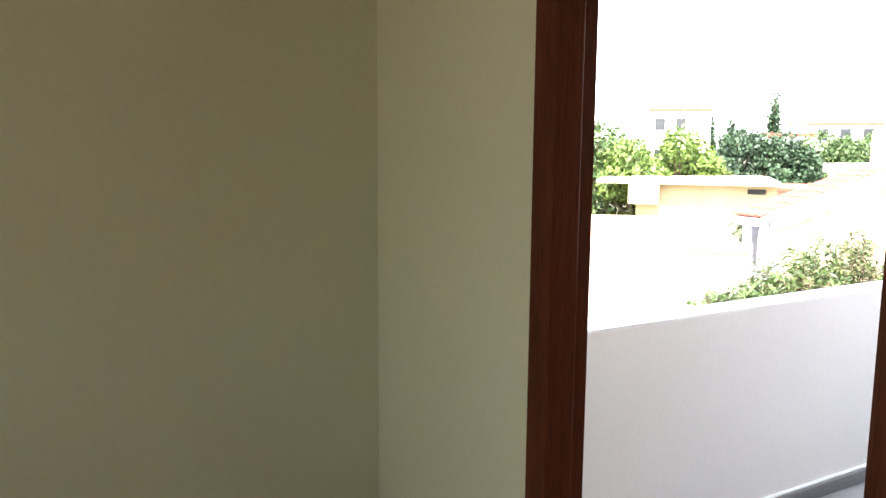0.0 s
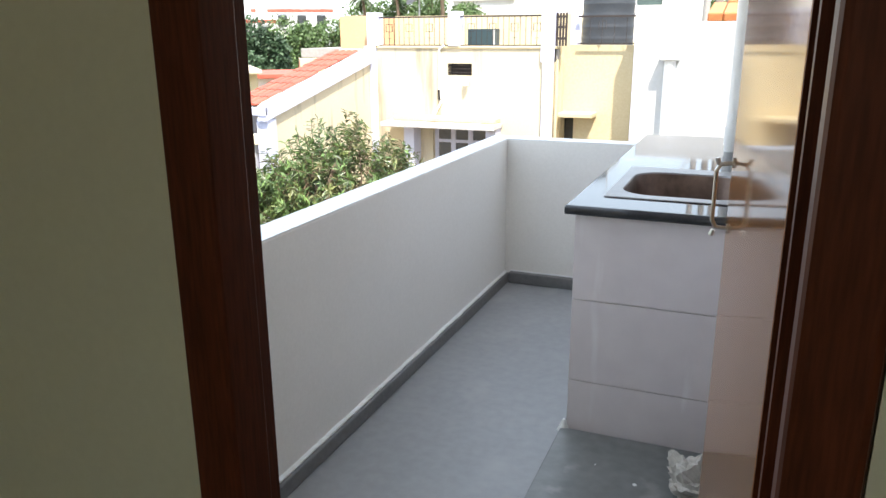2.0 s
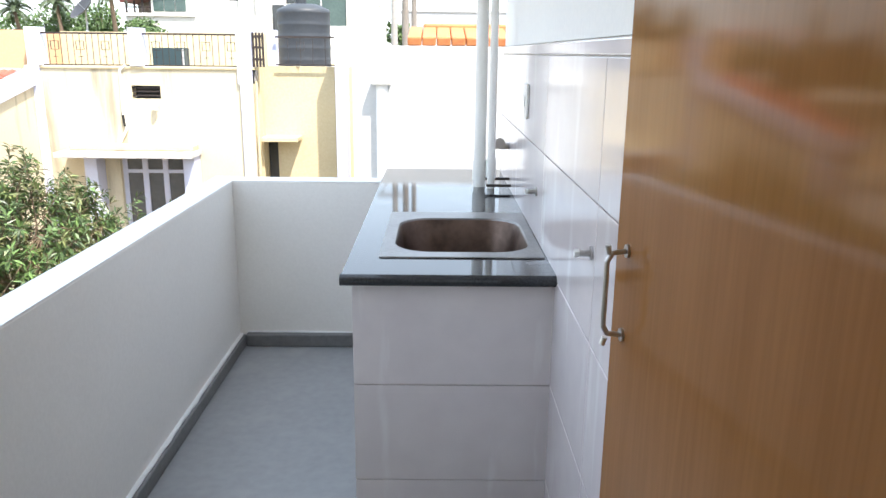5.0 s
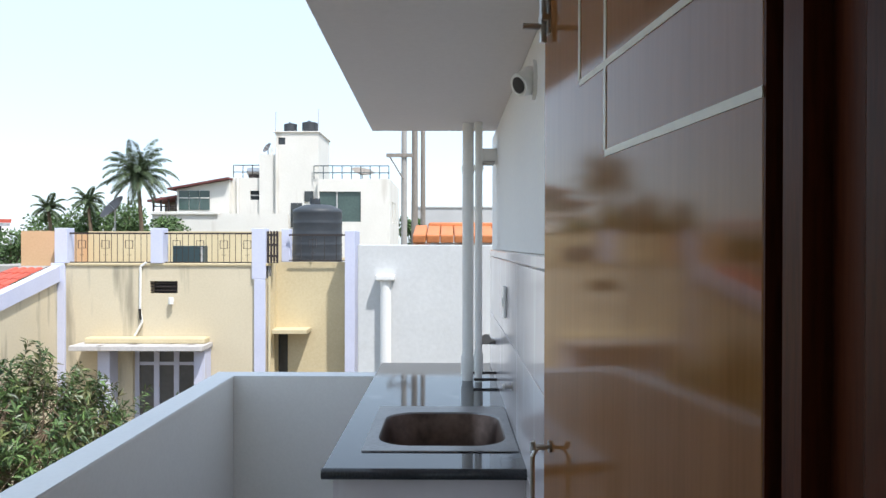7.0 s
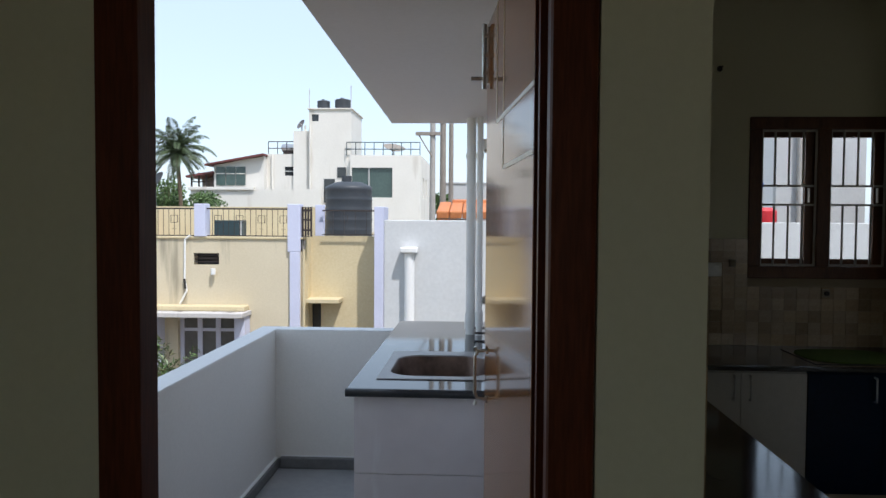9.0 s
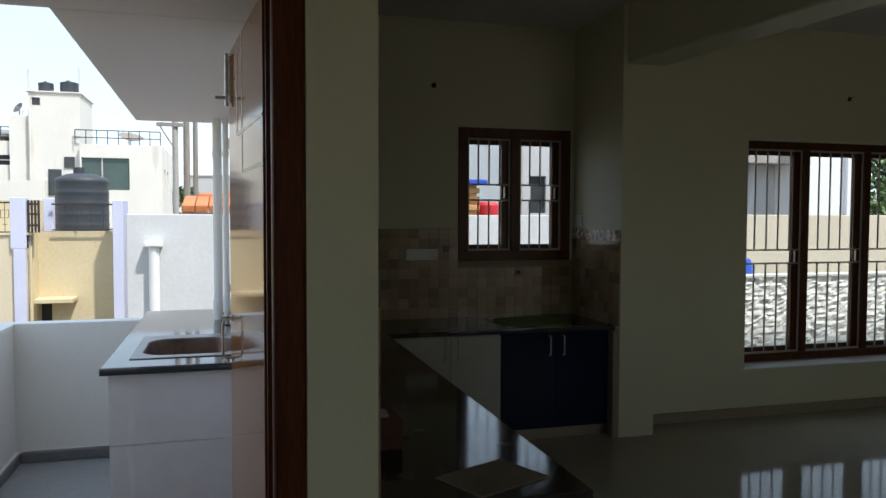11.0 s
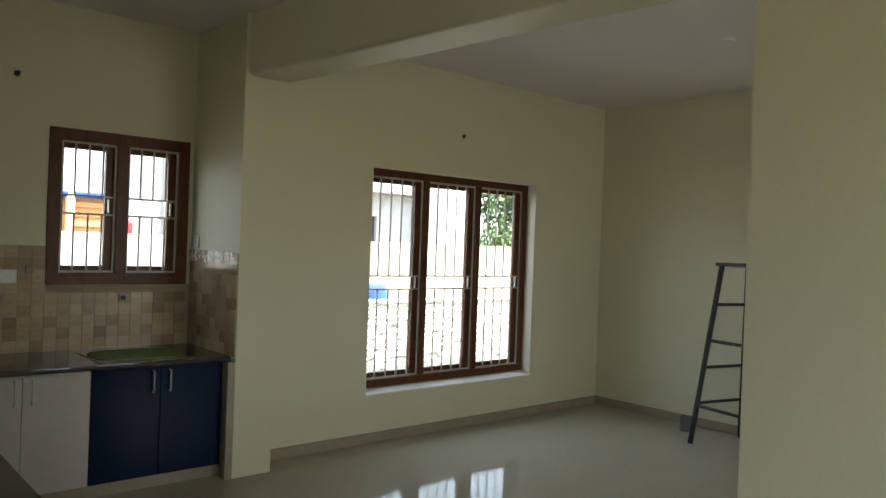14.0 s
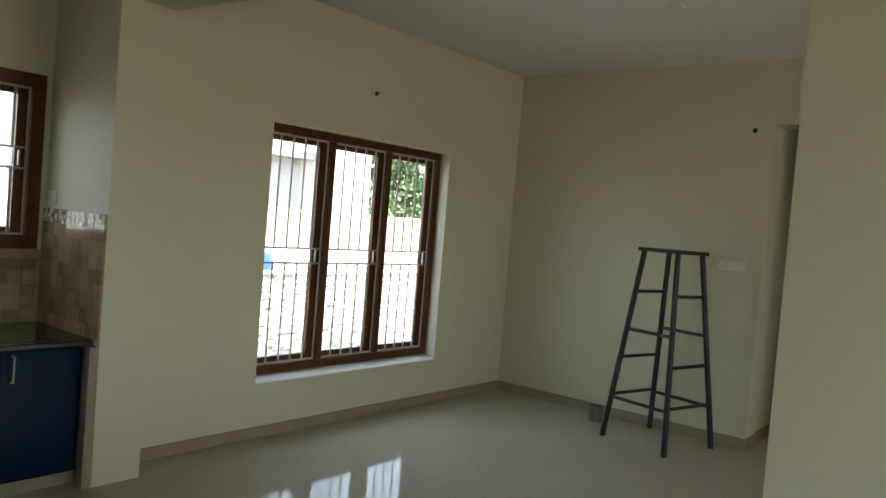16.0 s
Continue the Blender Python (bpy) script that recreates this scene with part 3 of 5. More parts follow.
# ---- balcony counter ----
def balcony_counter():
    c = thing("sink_counter", (-0.8, 3.9, BZ), "tiled sink counter with black granite top", "counter")
    x0, x1, y0, y1, zt = -1.118, -0.475, 2.955, 5.12, 0.757
    body = part("body", box_bm(x0 + 0.008, y0 + 0.008, BZ, x1, y1, zt - 0.18), M_GROUT, c)
    part("rim", wall_bm("x", x0 + 0.008, x1, zt - 0.18, zt, y0 + 0.008, y0 + 0.1), M_GROUT, c)
    rows = [(BZ + 0.004, 0.057), (0.061, 0.407), (0.411, zt)]
    for z0, z1 in rows:
        me = mesh_of("tile", box_bm(x0, 0, z0, x1, 0.008, z1, 0.0015), M_TILEW)
        piece("tile", me, (0, y0, 0), c)
        k = 4
        n = (y1 - y0) / k
        for i in range(k):
            me = mesh_of("tile", box_bm(0, y0 + i * n + (0.009 if i == 0 else 0.002), z0, 0.0075, y0 + (i + 1) * n - 0.002, z1, 0.0015), M_TILEW)
            piece("tile", me, (x0, 0, 0), c)
    # granite slab around the sink cut-out
    sx0, sx1, sy0, sy1 = -1.0, -0.515, 3.19, 3.74
    bm = bmesh.new()
    for a in ((-1.147, 2.93, sx0, 5.14), (sx1, 2.93, -0.462, 5.14), (sx0, 2.93, sx1, sy0), (sx0, sy1, sx1, 5.14)):
        bbox(bm, a[0], a[1], zt, a[2], a[3], 0.795)
    bmesh.ops.remove_doubles(bm, verts=bm.verts, dist=0.0005)
    part("granite_top", bm, M_GRANITE, c, "polished black granite slab with pale smears")
    part("nosing", rod_bm((-1.152, 2.93, 0.776), (-0.465, 2.93, 0.776), 0.019, seg=14), M_GRANITE, c, "rounded black granite nosing", smooth=True)
    # steel sink: flange, rounded bowl
    def loop(ax0, ay0, ax1, ay1, r, z, n=6):
        pts = []
        for cx, cy, a0 in ((ax1 - r, ay1 - r, 0), (ax0 + r, ay1 - r, 90), (ax0 + r, ay0 + r, 180), (ax1 - r, ay0 + r, 270)):
            for i in range(n + 1):
                a = radians(a0 + 90 * i / n)
                pts.append((cx + r * math.cos(a), cy + r * math.sin(a), z))
        return pts
    bm = bmesh.new()
    rings = [loop(-1.045, 3.12, -0.482, 3.86, 0.01, 0.7965), loop(-1.043, 3.122, -0.484, 3.858, 0.01, 0.8), loop(-1.0, 3.19, -0.515, 3.74, 0.13, 0.7995),
             loop(-0.994, 3.196, -0.521, 3.734, 0.125, 0.793), loop(-0.97, 3.22, -0.545, 3.71, 0.11, 0.6), loop(-0.94, 3.245, -0.575, 3.685, 0.09, 0.585)]
    vr = [[bm.verts.new(p) for p in r] for r in rings]
    for a, b in zip(vr, vr[1:]):
        for i in range(len(a)):
            bm.faces.new([a[i], a[(i + 1) % len(a)], b[(i + 1) % len(a)], b[i]])
    bm.faces.new(vr[-1])
    bmesh.ops.recalc_face_normals(bm, faces=bm.faces)
    for f in bm.faces:
        f.material_index = 0 if f.calc_center_median().z > 0.794 else 1
    sink = part("sink", bm, M_FLANGE, c, "tarnished brownish steel sink bowl", smooth=True)
    sink.data.materials.append(M_SINK)
    part("drain", rod_bm((-0.75, 3.5, 0.584), (-0.75, 3.5, 0.588), 0.045, seg=20), M_DARK, sink)


balcony_counter()


# wall tiles along the balcony wall
def balcony_tiling():
    base = structure("wall_tiling", box_bm(-0.467, 1.95, BZ, -0.418, 5.12, 1.503), M_GROUT, "glossy white marble tiles on the balcony wall", "wall tiles")
    ys = [1.95, 2.4, 3.3, 4.2, 5.12]
    zs = [BZ + 0.002, 0.06, 0.41, 0.775, 1.125, 1.462]
    for j in range(len(zs) - 1):
        for i in range(len(ys) - 1):
            a, b = ys[i], ys[i + 1]
            me = mesh_of("tile", box_bm(-0.0085, a + 0.002, zs[j] + 0.002, 0, b - 0.002, zs[j + 1] - 0.002, 0.0018), M_TILEW)
            piece("tile", me, (-0.467, 0, 0), base)
    me = mesh_of("tile", box_bm(-0.0095, 1.95, 1.464, 0, 5.12, 1.5, 0.004), M_TILEW)
    piece("border_tile", me, (-0.467, 0, 0), base)


balcony_tiling()

# pipes, taps, fittings on the balcony wall
def drain_pipe(name, x, y, r, label):
    p = thing(name, (x, y, 0.795), label, "pipe")
    part("pipe", rod_bm((x, y, 0.795), (x, y, 2.19), r, seg=18), M_PVC, p, smooth=True)
    for z in ((0.83, 0.93) if r > 0.03 else (0.85, 0.95)), (1.93, 1.96):
        part("collar", rod_bm((x, y, z[0]), (x, y, z[1]), r + 0.005, seg=18), M_PVC, p, smooth=True)
    return p


drain_pipe("drain_pipe", -0.628, 4.55, 0.031, "wide white plastic drain pipe standing on the counter")
drain_pipe("supply_pipe", -0.572, 4.5, 0.02, "narrow white plastic pipe standing beside the drain")


def wall_tap(x, y, z, label):
    t = thing("wall_tap", (x, y, z), label, "tap", "capped tap points")
    part("spout", rod_bm((x, y, z), (x - 0.032, y, z), 0.009, 0.008, seg=12), M_STEEL, t, smooth=True)
    part("flange", rod_bm((x, y, z), (x - 0.006, y, z), 0.017, seg=16), M_STEEL, t)
    part("plug", rod_bm((x - 0.032, y, z), (x - 0.043, y, z), 0.011, seg=6), M_PLASTIC, t)


wall_tap(-0.476, 3.46, 0.965, "capped chrome tap point on the tiled wall")
wall_tap(-0.476, 2.43, 1.0, "capped chrome tap point near the door")
v = thing("stop_valve", (-0.476, 4.6, 1.0), "brass stop valve on the wall pipe", "valve")
part("valve_body", rod_bm((-0.476, 4.6, 1.0), (-0.56, 4.6, 1.0), 0.017, seg=12), M_STEEL, v, smooth=True)
part("stem", rod_bm((-0.53, 4.6, 1.0), (-0.53, 4.52, 1.02), 0.011, seg=10), M_STEEL, v)
part("wheel", rod_bm((-0.53, 4.52, 1.02), (-0.53, 4.505, 1.023), 0.028, seg=14), M_STEEL, v)
v = thing("pipe_bracket", (-0.476, 4.42, 0.82), "thin dark pipe bracket on the tiled wall", "bracket")
part("bar", box_bm(-0.6, 4.41, 0.815, -0.476, 4.425, 0.828, 0.002), M_IRON, v)
part("bar", box_bm(-0.6, 4.5, 0.835, -0.476, 4.515, 0.848, 0.002), M_IRON, v)


def switch_plate(name, x, y, z, nx, w, h, label, rockers=1):
    """A wall plate facing -x (nx) or -y."""
    s = thing(name, (x, y, z), label, "switch")
    if nx:
        part("plate", box_bm(x - 0.012, y - w / 2, z - h / 2, x, y + w / 2, z + h / 2, 0.004), M_PLASTIC, s)
        for i in range(rockers):
            c = y - w / 2 + w * (i + 0.5) / rockers
            part("rocker", box_bm(x - 0.017, c - 0.011, z - 0.02, x - 0.012, c + 0.011, z + 0.02, 0.002), M_PLASTIC, s)
    else:
        part("plate", box_bm(x - w / 2, y - 0.012, z - h / 2, x + w / 2, y, z + h / 2, 0.004), M_PLASTIC, s)
        for i in range(rockers):
            c = x - w / 2 + w * (i + 0.5) / rockers
            part("rocker", box_bm(c - 0.011, y - 0.017, z - 0.02, c + 0.011, y - 0.012, z + 0.02, 0.002), M_PLASTIC, s)


switch_plate("switch_plate", -0.476, 3.84, 1.275, True, 0.09, 0.14, "white switch plate on the tiled balcony wall", 1)
switch_plate("switch_plate", 2.015, 4.315, 1.488, True, 0.085, 0.085, "white socket plate beside the kitchen window", 2)
switch_plate("socket_plate", 0.8, 4.397, 1.24, False, 0.24, 0.085, "long white blank socket plate on the tiles", 4)
switch_plate("switch_plate", 6.02, 1.82, 1.38, True, 0.2, 0.08, "white switch plate on the living room wall", 4)
j = thing("junction_box", (-0.46, 4.72, 2.0), "white junction box below the slab", "junction box")
part("case", box_bm(-0.56, 4.66, 2.0, -0.46, 4.82, 2.07, 0.004), M_PVC, j)
part("lid", box_bm(-0.545, 4.655, 1.988, -0.475, 4.8, 2.0, 0.003), M_CONC, j, "grey lower lid")
b = thing("bulkhead_lamp", (-0.463, 2.82, 2.05), "small white bulkhead lamp under the slab", "wall lamp")
part("base", rod_bm((-0.463, 2.82, 2.05), (-0.474, 2.82, 2.05), 0.062, seg=24), M_PLASTIC, b, smooth=True)
part("holder", rod_bm((-0.474, 2.82, 2.05), (-0.518, 2.79, 2.027), 0.045, 0.036, seg=20), M_PLASTIC, b, smooth=True)
part("socket", rod_bm((-0.518, 2.79, 2.027), (-0.5202, 2.7887, 2.026), 0.026, seg=18), M_DARK, b, "dark empty bulb socket")


def crumpled_sheet(cx, cy, z, r):
    bm = bmesh.new()
    bmesh.ops.create_icosphere(bm, subdivisions=4, radius=1)
    for vtx in bm.verts:
        p = vtx.co.copy()
        k = 0.95 + 0.35 * noise.noise(p * 1.4 + Vector((3, 0, 0)))
        for f, a in ((1.5, 0.5), (3.4, 0.16), (8.0, 0.03)):
            k += a * (0.5 - 2.2 * abs(noise.noise(p * f + Vector((5, 1, 2)) * f)))
        vtx.co = Vector((p.x * r * k, p.y * r * k * 0.85, max(0, (p.z + 0.7) * r * k * 0.75)))
        vtx.co += Vector((cx, cy, z))
    return solo("crumpled_sheet", bm, M_CLOTH, "crumpled white plastic sheet on the balcony floor", "sheet")


crumpled_sheet(-0.575, 2.66, BZ + 0.016, 0.1)
rs = random.Random(4)
bm = bmesh.new()
for i in range(16):
    x, y, r = rs.uniform(-1.1, -0.6), rs.uniform(1.9, 2.9), rs.uniform(0.003, 0.011)
    rod(bm, (x, y, BZ + 0.015), (x + 0.001, y, BZ + 0.0185), r, r * 0.6, seg=7)
bmesh.ops.create_cone(bm, cap_ends=True, segments=7, radius1=0.028, radius2=0.006, depth=0.05, matrix=Matrix.Translation((-1.128, 2.955, BZ + 0.025)))
tagged(new("plaster_droppings", mesh_of("plaster_droppings", bm, M_PLASTIC)), "white plaster drops on the balcony floor", "plaster", kind="stuff")


# ---- windows ----
def window(name, x0, x1, z0, z1, yf, depth, n, bars, sash_side, label, frame_w=0.06):
    """Timber frame of n lights facing -y, each with a glazed sash behind and a steel grille in front."""
    w = thing(name, ((x0 + x1) / 2, yf, z0), label, "window")
    tagged(w, kind="structure")
    fr = bmesh.new()
    part("window_frame", bbox(fr, x0, yf, z1 - frame_w, x1, yf + depth, z1, 0.005), M_WIN, w)
    part("window_frame", box_bm(x0, yf, z0, x1, yf + depth, z0 + frame_w, 0.005), M_WIN, w)
    for a in (x0, x1 - frame_w):
        part("window_frame", box_bm(a, yf + 0.001, z0 + frame_w, a + frame_w, yf + depth, z1 - frame_w, 0.004), M_WIN, w)
    lights = []
    pitch = (x1 - x0 - frame_w) / n
    for i in range(n):
        a = x0 + frame_w + i * pitch
        b = a + pitch - frame_w
        lights.append((a, b))
        if i < n - 1:
            part("mullion", box_bm(b, yf + 0.001, z0 + frame_w, b + frame_w, yf + depth, z1 - frame_w, 0.004), M_WIN, w)
    za, zb = z0 + frame_w, z1 - frame_w
    zm = za + (zb - za) * sash_side
    for a, b in lights:
        s, ys = 0.045, yf + depth * 0.62
        bm = bmesh.new()
        bbox(bm, a, ys, za, a + s * 0.55, ys + 0.03, zb)
        bbox(bm, b - s * 1.35, ys - 0.012, za, b, ys + 0.018, zb)
        bbox(bm, a + s * 0.55, ys, za, b - s * 1.35, ys + 0.03, za + s)
        bbox(bm, a + s * 0.55, ys, zb - s, b - s * 1.35, ys + 0.03, zb)
        sash = part("sash", bm, M_WIN, w)
        pane = part("pane", box_bm(a + s * 0.55, ys + 0.012, za + s, b - s * 1.35, ys + 0.016, zb - s), M_GLASS, sash)
        pane.visible_shadow = False
        part("catch", box_bm(b - s * 1.1, ys - 0.03, zm - 0.045, b - s * 0.8, ys - 0.012, zm + 0.045, 0.004), M_STEEL, sash, "small steel sash catch")
        g = bmesh.new()
        yg, t = yf + 0.024, 0.0065
        gap = (zb - za) * (0.033 if n == 3 else 0.069)
        for z in (za + 0.008, zm - gap, zm + gap, zb - 0.008):
            bbox(g, a + 0.004, yg - 0.003, z - t, b - 0.004, yg + 0.003, z + t)
        for x in (a + 0.006, b - 0.006):
            bbox(g, x - t, yg - 0.0035, za + 0.004, x + t, yg + 0.0035, zb - 0.004)
        gr = part("grille", g, M_GRILLE, w, "pale painted steel window bars")
        for u, d in ((za + 0.008, zm - gap), (zm + gap, zb - 0.008)):
            me = mesh_of("bar", rod_bm((0, 0, u), (0, 0, d), 0.0068, seg=8), M_GRILLE)
            for k in range(bars):
                piece("bar", me, (a + (b - a) * (k + 1) / (bars + 1), yg, 0), gr)
    return w


window("window_1", KW[0] - 0.0, KW[1], KW[2], KW[3], 4.4, 0.09, 2, 3, 0.52, "brown timber kitchen window with steel bars", 0.075)
window("window_2", LW[0] - 0.0, LW[1], LW[2] + 0.006, LW[3], 3.995, 0.09, 3, 4, 0.475, "brown timber three-light window with steel bars")
# thin linings whose pale colour stands in for daylight on the reveal
for nm, a in (("window_reveal", (LW[0], 3.897, LW[2] + 0.005, LW[0] + 0.003, 3.994, LW[3])), ("window_reveal", (LW[1] - 0.003, 3.897, LW[2] + 0.005, LW[1], 3.994, LW[3])),
              ("window_reveal", (LW[0] + 0.003, 3.897, LW[3] - 0.003, LW[1] - 0.003, 3.994, LW[3]))):
    structure(nm, box_bm(*a), M_REVEAL, "window reveal lining coloured pale to look daylit", "trim")
def sloping_sill(x0, x1, y0, y1, y2, z0, z1, drop):
    """A sill that lies level from y1 to y2 and slopes down to the room at y0."""
    bm = bmesh.new()
    prof = ((y0, z0 - drop), (y0, z1 - drop), (y1, z1), (y2, z1), (y2, z0 - drop))
    v = [[bm.verts.new((x, y, z)) for y, z in prof] for x in (x0, x1)]
    bm.faces.new(v[0])
    bm.faces.new(v[1][::-1])
    for i in range(5):
        j = (i + 1) % 5
        bm.faces.new([v[0][i], v[1][i], v[1][j], v[0][j]])
    bmesh.ops.recalc_face_normals(bm, faces=bm.faces)
    return bm


structure("window_sill", sloping_sill(LW[0] + 0.001, LW[1] - 0.001, 3.884, 3.99, 4.12, LW[2] - 0.006, LW[2] + 0.004, 0.022), M_WHITE, "white painted sloping window sill", "window sill")


# ---- kitchen ----
KT = 0.77
def slab_l():
    bm = bmesh.new()
    bbox(bm, -0.195, 0.93, KT - 0.03, 0.41, 3.74, KT, 0.003)
    bbox(bm, -0.195, 3.74, KT - 0.03, 2.012, 4.41, KT, 0.003)
    return bm


wt = thing("kitchen_worktop", (0.6, 4.0, KT - 0.03), "dark polished granite kitchen worktop in an L", "worktop")
part("slab", slab_l(), M_KGRAN, wt)
part("edge_strip", box_bm(0.41, 3.722, KT - 0.026, 2.01, 3.74, KT - 0.002, 0.005), M_KGRAN, wt)
snk = thing("kitchen_sink", (1.5, 4.0, KT), "kitchen sink with a green protective film", "sink")
bm = bmesh.new()
bbox(bm, 1.24, 3.8, KT, 1.8, 4.28, KT + 0.004, 0.0015)
part("flange", bm, M_KGRAN, snk)
bm = bmesh.new()
ring = [bm.verts.new((1.52 + 0.26 * math.copysign(abs(math.cos(a)) ** 0.6, math.cos(a)), 4.04 + 0.215 * math.copysign(abs(math.sin(a)) ** 0.6, math.sin(a)), KT + 0.0045)) for a in [2 * math.pi * k / 40 for k in range(40)]]
top = bm.faces.new(ring)
ex = bmesh.ops.extrude_face_region(bm, geom=[top])
bmesh.ops.translate(bm, vec=(0, 0, 0.004), verts=[g for g in ex["geom"] if isinstance(g, bmesh.types.BMVert)])
part("film", bm, M_GREEN, snk, "green plastic film over the bowl")


def cabinet(name, x0, x1, y, doors, handles, m, label):
    c = thing(name, ((x0 + x1) / 2, y, 0.08), label, "cabinet")
    part("body", box_bm(x0, y + 0.019, 0.08, x1, 4.4, KT - 0.032), m, c)
    for (a, b), hx in zip(doors, handles):
        dr = part("door", box_bm(a + 0.0015, y, 0.085, b - 0.0015, y + 0.018, KT - 0.04, 0.002), m, c)
        bm = bmesh.new()
        tube(bm, [(hx, y, 0.715), (hx, y - 0.028, 0.712), (hx, y - 0.028, 0.588), (hx, y, 0.585)], 0.005, 8)
        part("handle", bm, M_STEEL, dr, "slim steel bar handle")
    return c


cabinet("base_cabinet", 1.18, 1.965, 3.745, [(1.18, 1.575), (1.575, 1.965)], (1.525, 1.625), M_BLUE, "navy blue two-door base cabinet under the sink")
cabinet("base_cabinet", 0.44, 1.178, 3.745, [(0.44, 0.83), (0.83, 1.178)], (0.79, 0.875), M_CABW, "white two-door base cabinet under the worktop")
structure("cabinet_plinth", box_bm(0.4, 3.80, 0, 2.01, 3.83, 0.08), M_SKIRT, "beige tiled cabinet plinth", "plinth")
structure("counter_support", box_bm(-0.19, 0.98, 0, 0.36, 3.7, KT - 0.03), M_CABW, "white boarded support under the worktop", "support")
bx = thing("red_box", (-0.1, 1.5, KT), "small brick-red box standing on the worktop", "box")
part("carton", box_bm(-0.18, 1.42, KT, -0.02, 1.62, KT + 0.10, 0.004), M_REDBOX, bx)
part("flap", box_bm(-0.15, 1.45, KT + 0.10, -0.06, 1.52, KT + 0.112, 0.002), M_CLOTH, bx, "white torn flap")
# thin brown sheet that marks a paler patch on the worktop
bm = box_bm(0.04, 1.0, KT, 0.3, 1.2, KT + 0.005, 0.001)
bmesh.ops.rotate(bm, cent=(0.18, 1.1, KT), matrix=Matrix.Rotation(radians(24), 3, "Z"), verts=bm.verts)
solo("worktop_patch", bm, M_BROWN, "flat brown sheet marking a paler patch on the worktop", "cardboard")
pl = thing("tap_point", (1.55, 4.4, 1.1), "capped square tap point above the sink", "tap point")
part("plate", box_bm(1.525, 4.388, 1.075, 1.575, 4.4, 1.125, 0.004), M_BROWN, pl)
part("cap", rod_bm((1.55, 4.388, 1.1), (1.55, 4.37, 1.1), 0.014, seg=12), M_DARK, pl)
pl = thing("tap_point", (0.985, 4.4, 1.28), "capped square tap point beside the window", "tap point")
part("plate", box_bm(0.965, 4.388, 1.258, 1.007, 4.4, 1.302, 0.004), M_BROWN, pl)


def wall_point(x, y, z, facing, label):
    p = thing("wall_point", (x, y, z), label, "wall outlet", "open wall points")
    a = Vector((0, -1, 0)) if facing == "y" else Vector((-1, 0, 0))
    o = Vector((x, y, z))
    part("ring", rod_bm(o, o + a * 0.006, 0.026, 0.022, seg=18), M_PAINT, p)
    part("hole", rod_bm(o + a * 0.006, o + a * 0.0075, 0.018, seg=16), M_DARK, p)
    part("wire", rod_bm(o + a * 0.007, o + a * 0.03 + Vector((0.012, 0.004, 0.012)), 0.005, seg=6), M_DARK, p)


wall_point(0.889, 4.415, 2.471, "y", "open wall light point with dark wire ends")
wall_point(4.1, 3.895, 2.441, "y", "open wall light point above the window")
wall_point(6.02, 1.74, 2.42, "x", "open wall light point near the passage")
f = thing("fan_hook_box", (4.5, 1.8, H), "round white fan hook cover on the ceiling", "ceiling box")
part("cover", rod_bm((4.5, 1.8, H), (4.5, 1.8, H - 0.012), 0.06, 0.055, seg=24), M_CEIL, f)


# ---- ladder ----
def step_stand():
    c, turn, h = Vector((5.61, 2.125, 0)), radians(-14), 1.44
    lad = thing("stepladder", c, "paint-spotted grey steel stand ladder on the tile floor", "ladder")
    rot = Matrix.Translation(c) @ Matrix.Rotation(turn, 4, "Z")
    ht, hb = 0.15, 0.285
    def at(sx, sy, z):
        k = hb + (ht - hb) * z / h
        return rot @ Vector((sx * k, sy * k, z))
    bm = box_bm(-0.185, -0.185, h, 0.185, 0.185, h + 0.028, 0.004)
    bmesh.ops.transform(bm, matrix=rot, verts=bm.verts)
    part("top_plate", bm, M_LADDER, lad)
    for sx in (-1, 1):
        for sy in (-1, 1):
            leg = part("leg", rod_bm(at(sx, sy, 0.0), at(sx, sy, h), 0.021, seg=12), M_LADDER, lad, smooth=True)
    for z in (1.13, 0.62, 0.33):
        for sy in (-1, 1):
            part("rung", rod_bm(at(-1, sy, z), at(1, sy, z), 0.013, seg=10), M_LADDER, lad, smooth=True)
    for z in (0.84, 0.31):
        for sx in (-1, 1):
            part("rung", rod_bm(at(sx, -1, z), at(sx, 1, z), 0.013, seg=10), M_LADDER, lad, smooth=True)


step_stand()
cn = thing("paint_can", (5.76, 2.72, 0), "small grey paint can beside the ladder", "can")
bm = bmesh.new()
lathe(bm, 5.76, 2.72, [(0.055, 0), (0.055, 0.12), (0.058, 0.125), (0.05, 0.126), (0.05, 0.04)], 20)
part("can", bm, M_DISH, cn, smooth=True)


# ---- outside ----
structure("ground", box_bm(-900, -900, -2.9, 900, 900, -2.6), M_EARTH, "dusty earth ground between the houses", "ground")


